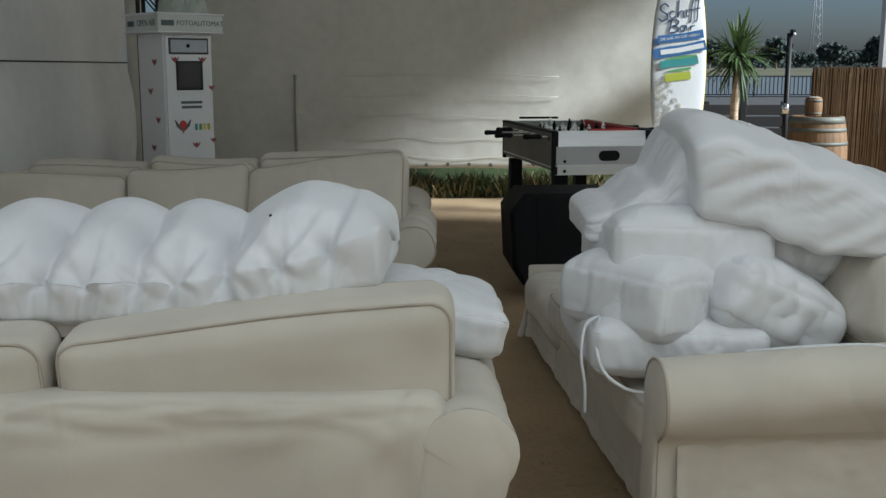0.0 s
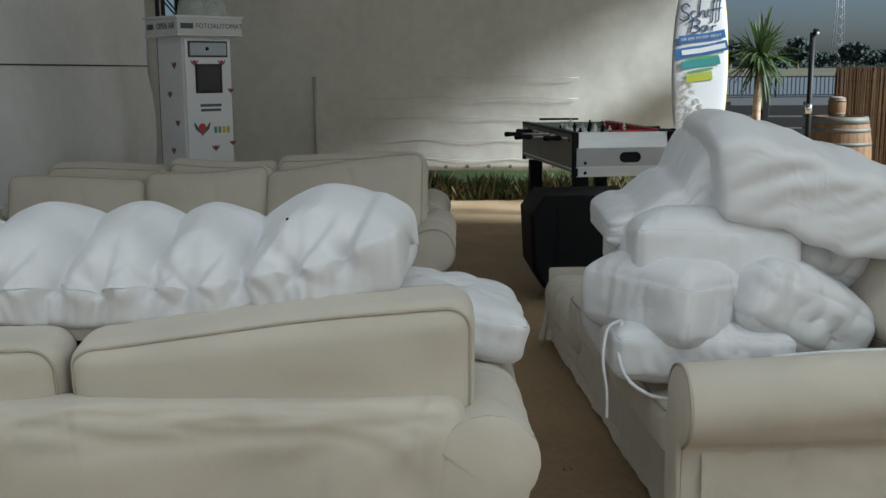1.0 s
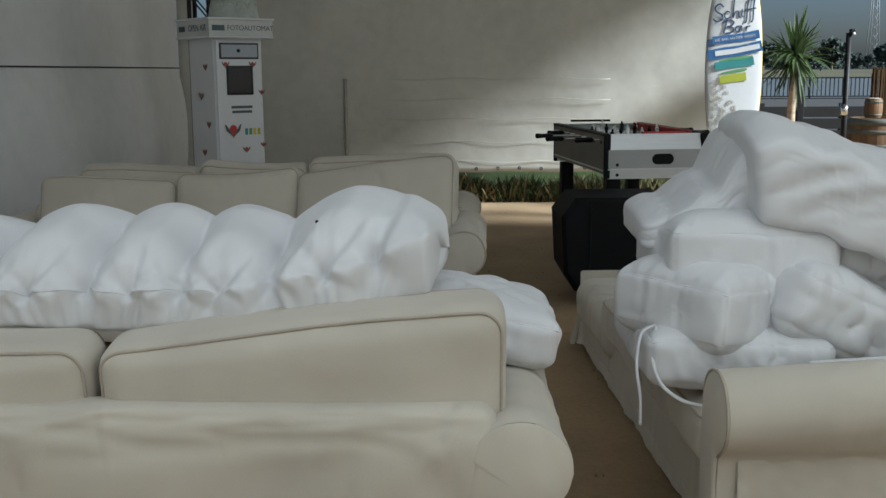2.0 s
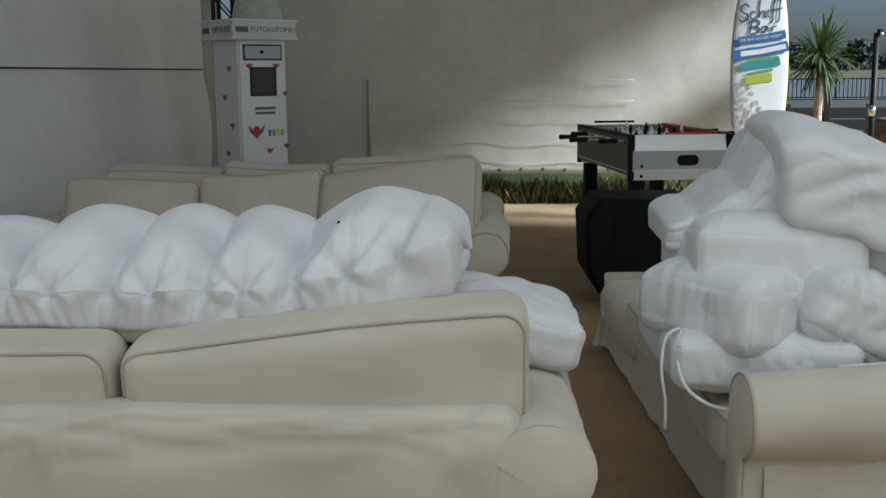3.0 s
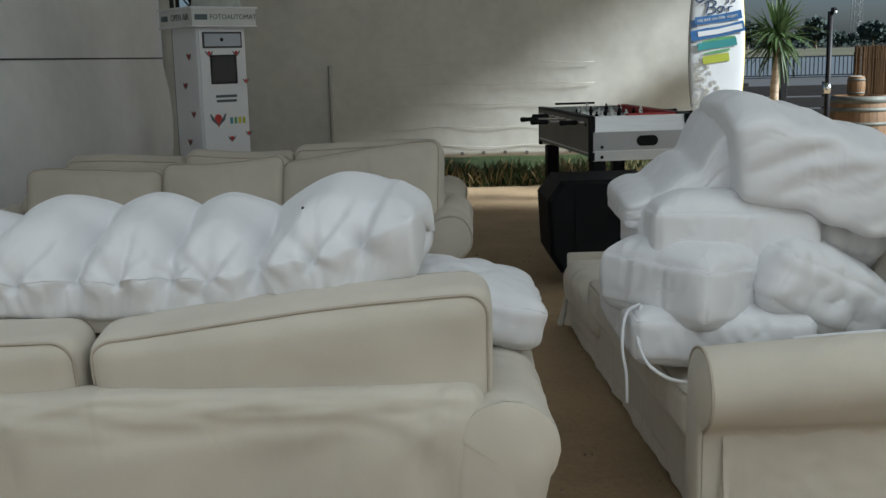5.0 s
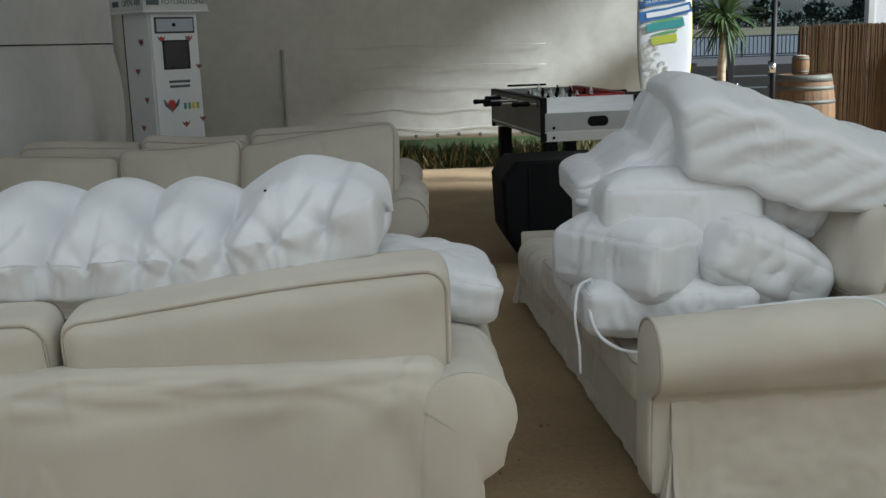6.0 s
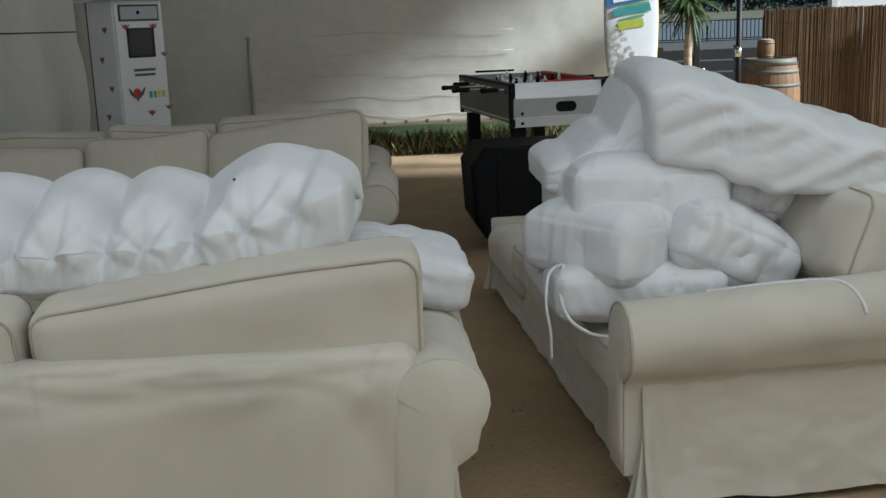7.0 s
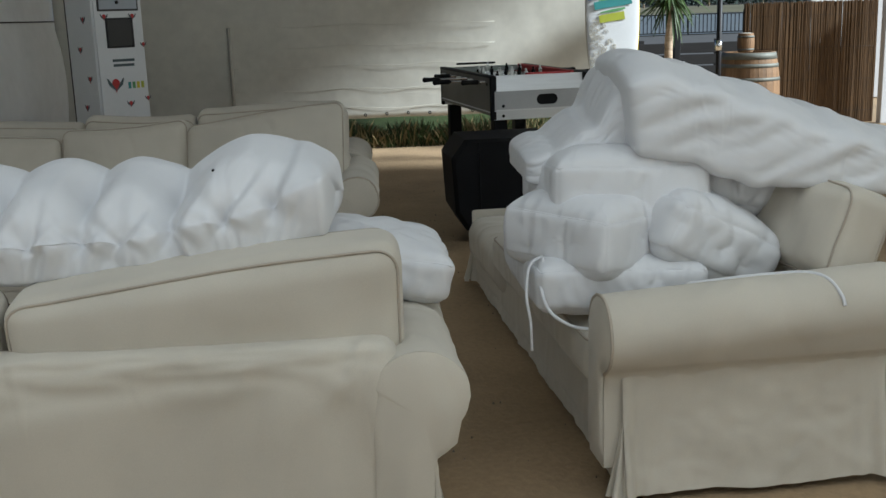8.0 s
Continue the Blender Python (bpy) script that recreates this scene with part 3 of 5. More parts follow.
def closed_spline(pts, v):
    """A closed smooth curve through points; v from 0 to 1."""
    n = len(pts)
    k = (v % 1.0) * n
    i, t = int(k) % n, k - int(k)
    p = [pts[(i + d) % n] for d in (-1, 0, 1, 2)]
    return [0.5 * (2 * p[1][c] + (p[2][c] - p[0][c]) * t + (2 * p[0][c] - 5 * p[1][c] + 4 * p[2][c] - p[3][c]) * t * t + (3 * p[1][c] - p[0][c] - 3 * p[2][c] + p[3][c]) * t ** 3) for c in (0, 1)]


rng = random.Random(12)
# folds that fan out from each tuck, down the side wall and up over the top: start, slant, reach, width, depth
FANS = [(p + rng.uniform(-0.02, 0.02), s_ + rng.uniform(-0.15, 0.15), rng.uniform(0.10, 0.24), rng.uniform(0.011, 0.020), rng.uniform(0.012, 0.024))
        for p in (-1.46, -1.30, -1.16, -1.02, -0.90, -0.79, -0.67, -0.56, -0.42, -0.30) for s_ in (-0.55, 0.1, 0.65)]
GATHERS = [-1.72 + 0.048 * k + rng.uniform(-0.016, 0.016) for k in range(32)]
GATHER_DEEP = [rng.uniform(0.002, 0.011) for _ in GATHERS]


def fan_depth(x, rise):
    """How deep the folds are at x, so far above (or below) the sewn edge."""
    d = 0.0
    for p, slant, reach, width, deep in FANS:
        up = (rise if rise > 0 else -1.6 * rise) if slant > -0.4 else (-rise if rise < 0 else 1.6 * rise)
        if up < reach * 1.3:
            k = (x - p - slant * up) / (width * (1 + 3 * max(0, up) / reach))
            if abs(k) < 3:
                # steep on one flank, easy on the other
                d += deep * math.exp(-k * k * (2.2 if k > 0 else 0.8)) * max(0.0, 1 - max(0, up) / (reach * 1.3))
    return d


def duvet_fn(u, v):
    x = -1.75 + u * 1.62
    top, low = lobe_line(LOBE_TOP, x), smooth_line(LOBE_LOW, x)
    tuck = sum(math.exp(-((x - p) / 0.028) ** 2) for p in PINCHES)
    wide = sum(math.exp(-abs((x - p) / 0.055) ** 1.3) for p in PINCHES)
    h = top - low
    # section: underside, a boxed side wall up to the sewn edge, then the puffed top and the back
    wall = 0.105 + 0.045 * max(0.0, min(1.0, (x + 0.75) / 0.6))
    lw, rise = low + wall, top - low - wall
    sect = [(2.90, low + 0.01), (2.66, low), (2.602, low + 0.006), (2.574, low + 0.05), (2.566, lw - 0.012), (2.580, lw + 0.012), (2.612, lw + 0.45 * rise - 0.02 * wide), (2.69, lw + 0.80 * rise - 0.045 * wide),
            (2.81, top - 0.012 - 0.04 * wide), (2.96, top), (3.15, top - 0.07), (3.20, low + 0.05)]
    y, z = closed_spline(sect, v)
    k = (v * 12) % 12
    front = math.exp(-((k - 5.2) / 2.6) ** 2)
    side = math.exp(-((k - 3.2) / 1.1) ** 2)
    slant = x + 0.35 * (z - 1.0) * math.sin(x * 9)
    y += 0.040 * tuck * front + 0.020 * side * sum(math.exp(-((slant - p) / 0.016) ** 2) for p in (-1.36, -1.06, -0.86, -0.70, -0.56))
    z += 0.010 * fbm((x, y, 1), 3.0) - 0.007 * side * math.sin(x * 31)
    y -= 0.010 * fbm((x * 1.2, y, z), 5.5) * front
    if 1.5 < k < 9.0:
        d = fan_depth(x, z - (low + wall))
        y += d * front
        z -= 0.6 * d * (1 - 0.6 * side)
        y += side * sum(g * math.exp(-((slant - p) / 0.013) ** 2) for p, g in zip(GATHERS, GATHER_DEEP))
    # the boxed end
    e = max(0.0, 1 - (1 - u) * 1.62 / 0.055)
    cy, cz = 2.86, (top + low) / 2
    f = max(0.0, 1 - e ** 5) ** 0.4
    return Vector((x + 0.012 * math.sin(9 * y) * e, cy + (y - cy) * f, cz + (z - cz) * f))


DU, DV = 200, 96
flat = grid_mesh("duvet", duvet_fn, DU, DV, COTTON)
quads = [tuple(q.vertices) for q in flat.polygons]
plain = [v.co.copy() for v in flat.vertices]


def duvet_excess(mid, way):
    """Gathered along its length, most beside the sewn edge and the tucks."""
    near_tuck = sum(np.exp(-((mid[:, 0] - p) / 0.07) ** 2) for p in PINCHES)
    low = np.exp(-((mid[:, 2] - 0.98) / 0.10) ** 2)
    return way[:, 0] * (0.012 + 0.03 * near_tuck + 0.02 * low) + (way[:, 1] + way[:, 2]) * (0.006 + 0.015 * near_tuck)


loose = []
for k in range(len(plain)):
    row = (k % DV) / (DV - 1) * 12
    loose.append(1.0 if k // DV > DU - 4 else 0.12 if abs(row - 4.6) < 0.07 else 0.03)
settled = crumple(plain, quads, duvet_excess, loose, 60, 1.0, freq=12.0, jitter=0.004)
duvet = finer(part("duvet", mesh_of("duvet", settled, quads, COTTON)))
tagged(duvet, "white quilted duvet rolled along the top of the sofa cushions", "duvet")
row = round(4.6 / 12 * (DV - 1))
part("seam", tube_mesh("seam", [settled[k * DV + row] + Vector((0, -0.0015, 0.001)) for k in range(3, int(DU * 0.66))], 0.0016, COTTON, 5), duvet, "sewn edge")


def edge_loop(n, z):
    """The corners round a cushion at its upper or lower sewn edge."""
    idx, g = SHELLS[n][2:]
    ring = [(a, -1) for a in g[:-1]] + [(1, a) for a in g[:-1]] + [(a, 1) for a in g[:0:-1]] + [(-1, a) for a in g[:0:-1]]
    return [idx[tuple(round(c * 4096) for c in (a, b, z))] for a, b in ring]


def white(name, label, size, at, n=40, r=0.06, puff=0.03, wrinkle=0.02, freq=4.5, seed=0.0, bend=None, pinch=0.1, crease=0.0, excess=(0.05, 0.05, 0.04), pressure=0.0005, hold=0.04,
          category="duvet", group="folded duvets on the sofa"):
    verts, faces = SHELLS[n][:2]
    plain = [pillow_point(p, size, r, puff, wrinkle, freq, seed, bend, pinch, crease) for p in verts]
    if bend is None:
        for k, p in enumerate(verts):
            half = [c / 2 for c in size]
            away = [(1 - abs(c)) * h for c, h in zip(p, half)]
            ax = min((0, 1), key=lambda a: away[a])
            d = away[2] if abs(p[2]) < 0.995 else away[ax]
            along = p[1 - ax] * half[1 - ax]
            g = abs(noise.noise(Vector((along * 15 + seed, ax * 5 + (3 if p[ax] > 0 else 0), p[2] * 0.7)))) * 2 - 0.5
            long = abs(noise.noise(Vector((along * 7 + seed, 9 + ax * 5, 0))))
            plain[k] -= plain[k].normalized() * 0.012 * g * math.exp(-d / (0.03 + 0.12 * long)) * min(1.0, 0.3 + d / 0.04)
    rims = [] if bend else [edge_loop(n, 1), edge_loop(n, -1)]
    sewn = {k for rim in rims for k in rim}
    upright = {k for k, p in enumerate(verts) if not bend and abs(p[0]) > 0.99 and abs(p[1]) > 0.99}
    skin = crumple(plain, faces, excess, [0.10 if k in sewn or k in upright else hold for k in range(len(plain))], 80, 1.0, pressure, freq=9.0, seed=seed, jitter=0.006)
    ob = finer(part(name, mesh_of(name, skin, faces, COTTON), at=at))
    for rim in rims:
        part("seam", tube_mesh("seam", [skin[k] * 1.003 for k in rim], 0.0024, COTTON, 5, True), ob, "sewn edge")
    return tagged(ob, label, category, group)


white("pillow", "white pillow slumped over the sofa arm under the duvet", (0.50, 0.40, 0.135), pose(-0.08, 3.13, 0.775, 4, 11, 6), 28, 0.03, 0.02, 0.02, 5, 2.0, category="pillow", group="", excess=(0.06, 0.06, 0.05))
white("duvet", "flat white duvet lying on the sofa seat with tie strings", (0.56, 0.70, 0.15), pose(0.745, 3.55, 0.605, 0, 2, 2), seed=1.0, wrinkle=0.014, r=0.03)
white("duvet", "white duvet folded into a thick block", (0.42, 0.43, 0.19), pose(0.69, 3.43, 0.755, 2, 3, 43), seed=4.0, r=0.025, puff=0.045, wrinkle=0.016, pinch=0.14, pressure=0.0004, excess=(0.03, 0.03, 0.02))
white("duvet", "crumpled white duvet pushed behind the folded ones", (0.48, 0.44, 0.20), pose(1.06, 3.47, 0.725, 6, 26, 20), seed=7.0, r=0.05, wrinkle=0.03, excess=(0.03, 0.03, 0.02))
white("duvet", "white duvet folded into a block with a sewn edge", (0.53, 0.46, 0.185), pose(0.79, 3.55, 0.905, -2, 2, 7), seed=9.0, r=0.025, puff=0.045, wrinkle=0.016, pinch=0.14, pressure=0.0004, excess=(0.03, 0.03, 0.02))
white("duvet", "white duvet bulging out behind the stack", (0.34, 0.40, 0.18), pose(1.20, 3.68, 0.88, 0, 10, 20), seed=12.0, r=0.06, wrinkle=0.02)

SLAB_TOP = [(0.83, 1.335), (0.90, 1.355), (1.05, 1.30), (1.24, 1.235), (1.50, 1.14), (1.78, 1.045), (1.98, 0.97)]
SLAB_LOW = [(0.83, 1.015), (1.00, 0.995), (1.14, 0.935), (1.24, 0.90), (1.70, 0.86), (1.98, 0.85)]
FLAP_TOP = [(0.44, 1.00), (0.57, 1.04), (0.71, 1.12), (0.82, 1.275), (0.88, 1.33), (0.98, 1.28)]
FLAP_LOW = [(0.44, 0.925), (0.52, 0.915), (0.62, 0.965), (0.74, 1.00), (0.98, 1.02)]


def slab_bend(v):
    """The thick hanging half of the draped duvet."""
    x = 1.405 + v.x
    top, low = smooth_line(SLAB_TOP, x), smooth_line(SLAB_LOW, x)
    h = max(0.0, min(1.0, 0.5 + v.z / 0.30))
    face = max(0.0, min(1.0, -v.y / 0.28))
    slant = x * 1.25 - 0.55 * h * (top - low) * 3
    fold = 0.012 * crease_lines((slant, v.y * 0.5, 0.4), 3.4, 4.5) * (0.35 + 0.65 * h) + 0.008 * fbm((slant, v.y, h * 0.3), 4.2)
    fold -= 0.010 * crease_lines((slant * 1.3, v.y * 0.6, 5.2), 4.6, 6) * h
    z = low + (top - low) * h - 0.30 * max(0.0, -v.y - 0.07) * h
    return Vector((x - 0.03 * h * (x < 1.0) * (1.0 - x) / 0.17, 3.62 + v.y - fold * face, z + fold * (1 - face) * h * 0.9))


def flap_bend(v):
    """The thinner half, falling away behind the ridge."""
    x = 0.735 + v.x * 0.92
    top, low = smooth_line(FLAP_TOP, x), smooth_line(FLAP_LOW, x)
    h = max(0.0, min(1.0, 0.5 + v.z / 0.30))
    face = max(0.0, min(1.0, -v.y / 0.24))
    fold = (0.014 * crease_lines((x * 0.8 + h * 0.2, v.y, 3.1), 4.0, 5) + 0.012 * fbm((x, v.y, h), 4.0)) * max(0.0, min(1.0, (x - 0.46) / 0.14))
    return Vector((x, 3.74 + v.y - fold * face, low + (top - low) * h - 0.28 * max(0.0, -v.y - 0.06) * h * (top - low) / 0.3 + fold * (1 - face) * h))


draped = white("duvet", "thick white duvet draped in a peak over the stack", (1.15, 0.60, 0.30), None, seed=15.0, bend=slab_bend, pinch=0.0, puff=0.0, r=0.04, wrinkle=0.004, excess=(0.03, 0.01, 0.01), pressure=0.0002)
flap_faces = SHELLS[28][1]
flap_skin = crumple([pillow_point(p, (0.54, 0.52, 0.30), 0.04, 0.0, 0.004, 4.5, 22.0, flap_bend, 0.0, 0.0) for p in SHELLS[28][0]], flap_faces, (0.05, 0.03, 0.03), 0.04, 110, 1.0, 0.0002, freq=11.0, seed=5.0, jitter=0.005)
finer(part("flap", mesh_of("flap", flap_skin, flap_faces, COTTON), draped, "hanging folded-over half"), 2)

def spline(pts, m=6):
    out = []
    for i in range(len(pts) - 1):
        p = [Vector(pts[max(0, min(len(pts) - 1, i + d))]) for d in (-1, 0, 1, 2)]
        for k in range(m):
            t = k / m
            out.append(0.5 * (2 * p[1] + (p[2] - p[0]) * t + (2 * p[0] - 5 * p[1] + 4 * p[2] - p[3]) * t * t + (3 * p[1] - p[0] - 3 * p[2] + p[3]) * t ** 3))
    return out + [Vector(pts[-1])]


def lathe_mesh_small(r):
    bm = bmesh.new()
    bmesh.ops.create_icosphere(bm, subdivisions=2, radius=r)
    me = bpy.data.meshes.new("speck")
    bm.to_mesh(me)
    bm.free()
    me.materials.append(BLACK)
    return me


def cord(label, pts, r=0.004):
    pts = spline(pts)
    ob = part("tie_string", tube_mesh("tie_string", pts, r, COTTON, 6))
    return tagged(ob, label, "string")


cord("white tie string hanging over the sofa seat", [(0.503, 3.28, 0.71), (0.455, 3.24, 0.69), (0.438, 3.20, 0.60), (0.45, 3.19, 0.507), (0.452, 3.19, 0.417)], 0.005)
cord("white tie string looped over the sofa seat", [(0.505, 3.27, 0.708), (0.485, 3.2, 0.63), (0.505, 3.15, 0.56), (0.56, 3.10, 0.525), (0.62, 3.08, 0.515)], 0.006)
cord("white tape lying over the rolled sofa arm",
     [RIGHT_AT @ Vector((RIGHT_LONG - 0.15 + o, y, z)) for o, y, z in ((0.02, 0.33, 0.640), (0.06, 0.46, 0.660), (0.09, 0.60, 0.674), (0.13, 0.69, 0.682), (0.18, 0.73, 0.670), (0.225, 0.75, 0.630), (0.24, 0.755, 0.60))], 0.006)


speck = settled[round((-0.45 + 1.75) / 1.62 * (DU - 1)) * DV + round(6.9 / 12 * (DV - 1))]
part("speck", lathe_mesh_small(0.0045), duvet, "dark speck", at=Matrix.Translation(speck))
rng = random.Random(77)
verts, faces = [], []
for k in range(90):
    x, y, r = rng.uniform(-0.1, 0.75), rng.uniform(2.2, 9.0), rng.uniform(0.002, 0.007)
    b = len(verts)
    for i in range(6):
        a = i * math.pi / 3
        verts.append((x + r * math.cos(a) * rng.uniform(0.7, 1.2), y + r * math.sin(a) * rng.uniform(0.7, 1.2), -0.012))
    verts.append((x, y, -0.004 + r * 0.6))
    faces += [(b + i, b + (i + 1) % 6, b + 6) for i in range(6)]
tagged(part("pebbles", mesh_of("pebbles", verts, faces, material("pebble", (0.16, 0.13, 0.10), 0.9, var=0.3), False)), "small stones and crumbs scattered on the sand", "pebbles", kind="stuff")


# ---- lettering and print helpers ----
def text_mesh(name, words, size, mat, depth=0.001):
    cu = bpy.data.curves.new(name, "FONT")
    cu.body, cu.size, cu.extrude, cu.align_x, cu.align_y = words, size, depth, "CENTER", "CENTER"
    tmp = bpy.data.objects.new(name, cu)
    me = bpy.data.meshes.new_from_object(tmp)
    bpy.data.objects.remove(tmp)
    me.materials.clear()
    me.materials.append(mat)
    return me


def ribbon_mesh(name, pts, width, mat, thick=0.003):
    """A flat band in the x, z plane along points, facing -y. width may be a list."""
    n = len(pts)
    ws = width if isinstance(width, (list, tuple)) else [width] * n
    verts, faces = [], []
    for i, p in enumerate(pts):
        a, b = pts[max(0, i - 1)], pts[min(n - 1, i + 1)]
        dx, dz = b[0] - a[0], b[1] - a[1]
        L = math.hypot(dx, dz) or 1
        nx, nz = -dz / L * ws[i] / 2, dx / L * ws[i] / 2
        for y in (0, -thick):
            verts += [(p[0] + nx, y, p[1] + nz), (p[0] - nx, y, p[1] - nz)]
    for i in range(n - 1):
        a, b = 4 * i, 4 * i + 4
        faces += [(a + 2, b + 2, b + 3, a + 3), (a, a + 1, b + 1, b), (a, b, b + 2, a + 2), (a + 1, a + 3, b + 3, b + 1)]
    faces += [(0, 2, 3, 1), (4 * n - 4, 4 * n - 3, 4 * n - 1, 4 * n - 2)]
    return mesh_of(name, verts, faces, mat, False)


def lathe_mesh(name, prof, mat, sides=24, a0=0.0, a1=2 * math.pi):
    """Turns (radius, height) points about z."""
    full = a1 - a0 > 6.28
    cols = sides if full else sides + 1
    verts = [(r * math.cos(a0 + (a1 - a0) * k / sides), r * math.sin(a0 + (a1 - a0) * k / sides), z) for k in range(cols) for r, z in prof]
    m = len(prof)
    faces = [(k * m + i, ((k + 1) % cols) * m + i, ((k + 1) % cols) * m + i + 1, k * m + i + 1) for k in range(sides) for i in range(m - 1)]
    return mesh_of(name, verts, faces, mat)


# ---- photo booth ----
booth = thing("photo_booth", "white photo booth column with red marks and a sign on top", "photo booth", pose(-2.32, 9.16, 0, 0, 0, 42))
part("body", box_mesh("body", (0.46, 0.45, 1.80), WHITE, 0.012, (0, 0.005, 0.90)), booth)
front = part("front_panel", box_mesh("front_panel", (0.43, 0.02, 1.74), WHITE, 0.006, (0, -0.231, 0.89)), booth, "white front panel")
sign = part("sign", box_mesh("sign", (0.60, 0.60, 0.135), SIGN_GREY, 0.006, (0, 0, 1.862)), booth, "grey sign box with dark lettering")
part("sign_rim", box_mesh("sign_rim", (0.625, 0.625, 0.018), WHITE, 0.004, (0, 0, 1.938)), booth)
part("sign_rim", box_mesh("sign_rim", (0.615, 0.615, 0.014), WHITE, 0.004, (0, 0, 1.788)), booth)
part("lettering", text_mesh("lettering", "FOTOAUTOMAT", 0.058, INK), sign, at=pose(0.085, -0.302, 1.862, 90))
part("lettering", box_mesh("lettering", (0.115, 0.004, 0.045), INK, 0.001), sign, at=pose(-0.215, -0.302, 1.862))
part("lettering", text_mesh("lettering", "OPEN AIR", 0.075, INK), sign, at=pose(-0.302, -0.09, 1.862, 90, 0, -90))
part("lettering", box_mesh("lettering", (0.115, 0.004, 0.045), INK, 0.001), sign, at=pose(-0.302, 0.195, 1.862, 0, 0, -90))
slot = part("camera_window", box_mesh("camera_window", (0.37, 0.012, 0.135), SCREEN, 0.02, (0, -0.243, 1.675), segs=3), booth, "black-framed camera window")
part("glass_plate", box_mesh("glass_plate", (0.34, 0.006, 0.105), material("grey_glass", (0.34, 0.37, 0.41), 0.12, var=0.04, scale=3, fine=20, bump=0.0), 0.012, (0, -0.249, 1.675), segs=3), slot)
part("lens", lathe_mesh("lens", [(0, 0.012), (0.012, 0.012), (0.016, 0.004), (0.016, 0)], BLACK, 14), slot, at=pose(-0.01, -0.250, 1.678, 90))
screen = part("screen", box_mesh("screen", (0.25, 0.012, 0.245), DARK_METAL, 0.014, (0, -0.243, 1.43), segs=3), booth, "dark screen")
part("display", box_mesh("display", (0.21, 0.006, 0.215), SCREEN, 0.006, (-0.006, -0.250, 1.43)), screen)
MARK_RED = material("red_print", (0.42, 0.03, 0.03), 0.5, var=0.1)


def mark(x, z, size, face="front", lean=0.0):
    """A small red mark with two dark tips."""
    at = pose(x, -0.242, z, 0, lean, 0) if face == "front" else pose(-0.232, -x, z, 0, lean, -90)
    pts = [(0.55 * math.sin(a) * size * 0.5, 0.62 * size * 0.5 * math.cos(a) - (0.25 * size if abs(math.sin(a)) < 0.3 and math.cos(a) < 0 else 0)) for a in [2 * math.pi * k / 16 for k in range(16)]]
    verts = [(p[0], 0, p[1]) for p in pts] + [(p[0], -0.003, p[1]) for p in pts]
    faces = [tuple(range(16, 32))] + [(k, (k + 1) % 16, 16 + (k + 1) % 16, 16 + k) for k in range(16)]
    m = part("mark", mesh_of("mark", verts, faces, MARK_RED, False), booth, at=at)
    for sx in (-1, 1):
        part("tip", ribbon_mesh("tip", [(sx * 0.02 * size, -0.42 * size), (sx * 0.38 * size, -0.02 * size), (sx * 0.56 * size, 0.34 * size)], [0.05 * size, 0.20 * size, 0.06 * size], INK, 0.004), m)


for x, z in ((0.075, 1.545), (-0.02, 1.30), (0.10, 1.06), (0.0, 0.82)):
    mark(x, z, 0.065, "side")
mark(-0.13, 1.565, 0.06)
mark(0.125, 1.565, 0.06)
mark(-0.08, 1.015, 0.13)
mark(0.04, 0.845, 0.06)
mark(0.205, 1.33, 0.05)
mark(0.205, 0.88, 0.05)
for k, (col, x) in enumerate(((TEAL, 0.045), (GREEN, 0.085), (YELLOW, 0.125), (LIME, 0.165))):
    part("print_bar", box_mesh("print_bar", (0.026, 0.003, 0.055), col, 0.001), booth, at=pose(x, -0.2425, 0.995))
for z, w in ((1.205, 0.20), (1.165, 0.19)):
    part("print_bar", box_mesh("print_bar", (w, 0.003, 0.022), INK, 0.001), booth, at=pose(0.01, -0.2425, z))
# ornament on the top
ORNAMENT = material("pale_green_plaster", (0.42, 0.45, 0.41), 0.7, var=0.12, scale=9, fine=50, bump=0.2)
orn = part("ornament", lathe_mesh("ornament", [(0, 0.30), (0.10, 0.29), (0.17, 0.22), (0.20, 0.10), (0.215, 0.0)], ORNAMENT, 28), booth, "pale ornamental dome with rings", at=pose(0.06, -0.06, 1.945))
for k in range(6):
    a = radians(200 + 32 * k)
    ring = [(0.19 * math.cos(a) + 0.05 * math.cos(w) * -math.sin(a), 0.19 * math.sin(a) + 0.05 * math.cos(w) * math.cos(a), 0.085 + 0.055 * math.sin(w)) for w in [2 * math.pi * i / 20 for i in range(20)]]
    part("ring", tube_mesh("ring", ring, 0.008, ORNAMENT, 6, True), orn)

# lattice upright in the tent corner
truss = thing("truss_upright", "dark lattice tent upright behind the photo booth", "tent pole", pose(-2.965, 10.8, 0))
for x in (-0.10, 0.10):
    for y in (-0.10, 0.10):
        part("chord", tube_mesh("chord", [(x, y, 0), (x, y, 4.3)], 0.022, DARK_METAL, 10), truss)
for k in range(17):
    z = 0.1 + 0.24 * k
    for y in (-0.10, 0.10):
        part("brace", tube_mesh("brace", [(-0.10 if k % 2 else 0.10, y, z), (0.10 if k % 2 else -0.10, y, z + 0.24)], 0.009, DARK_METAL, 6), truss)

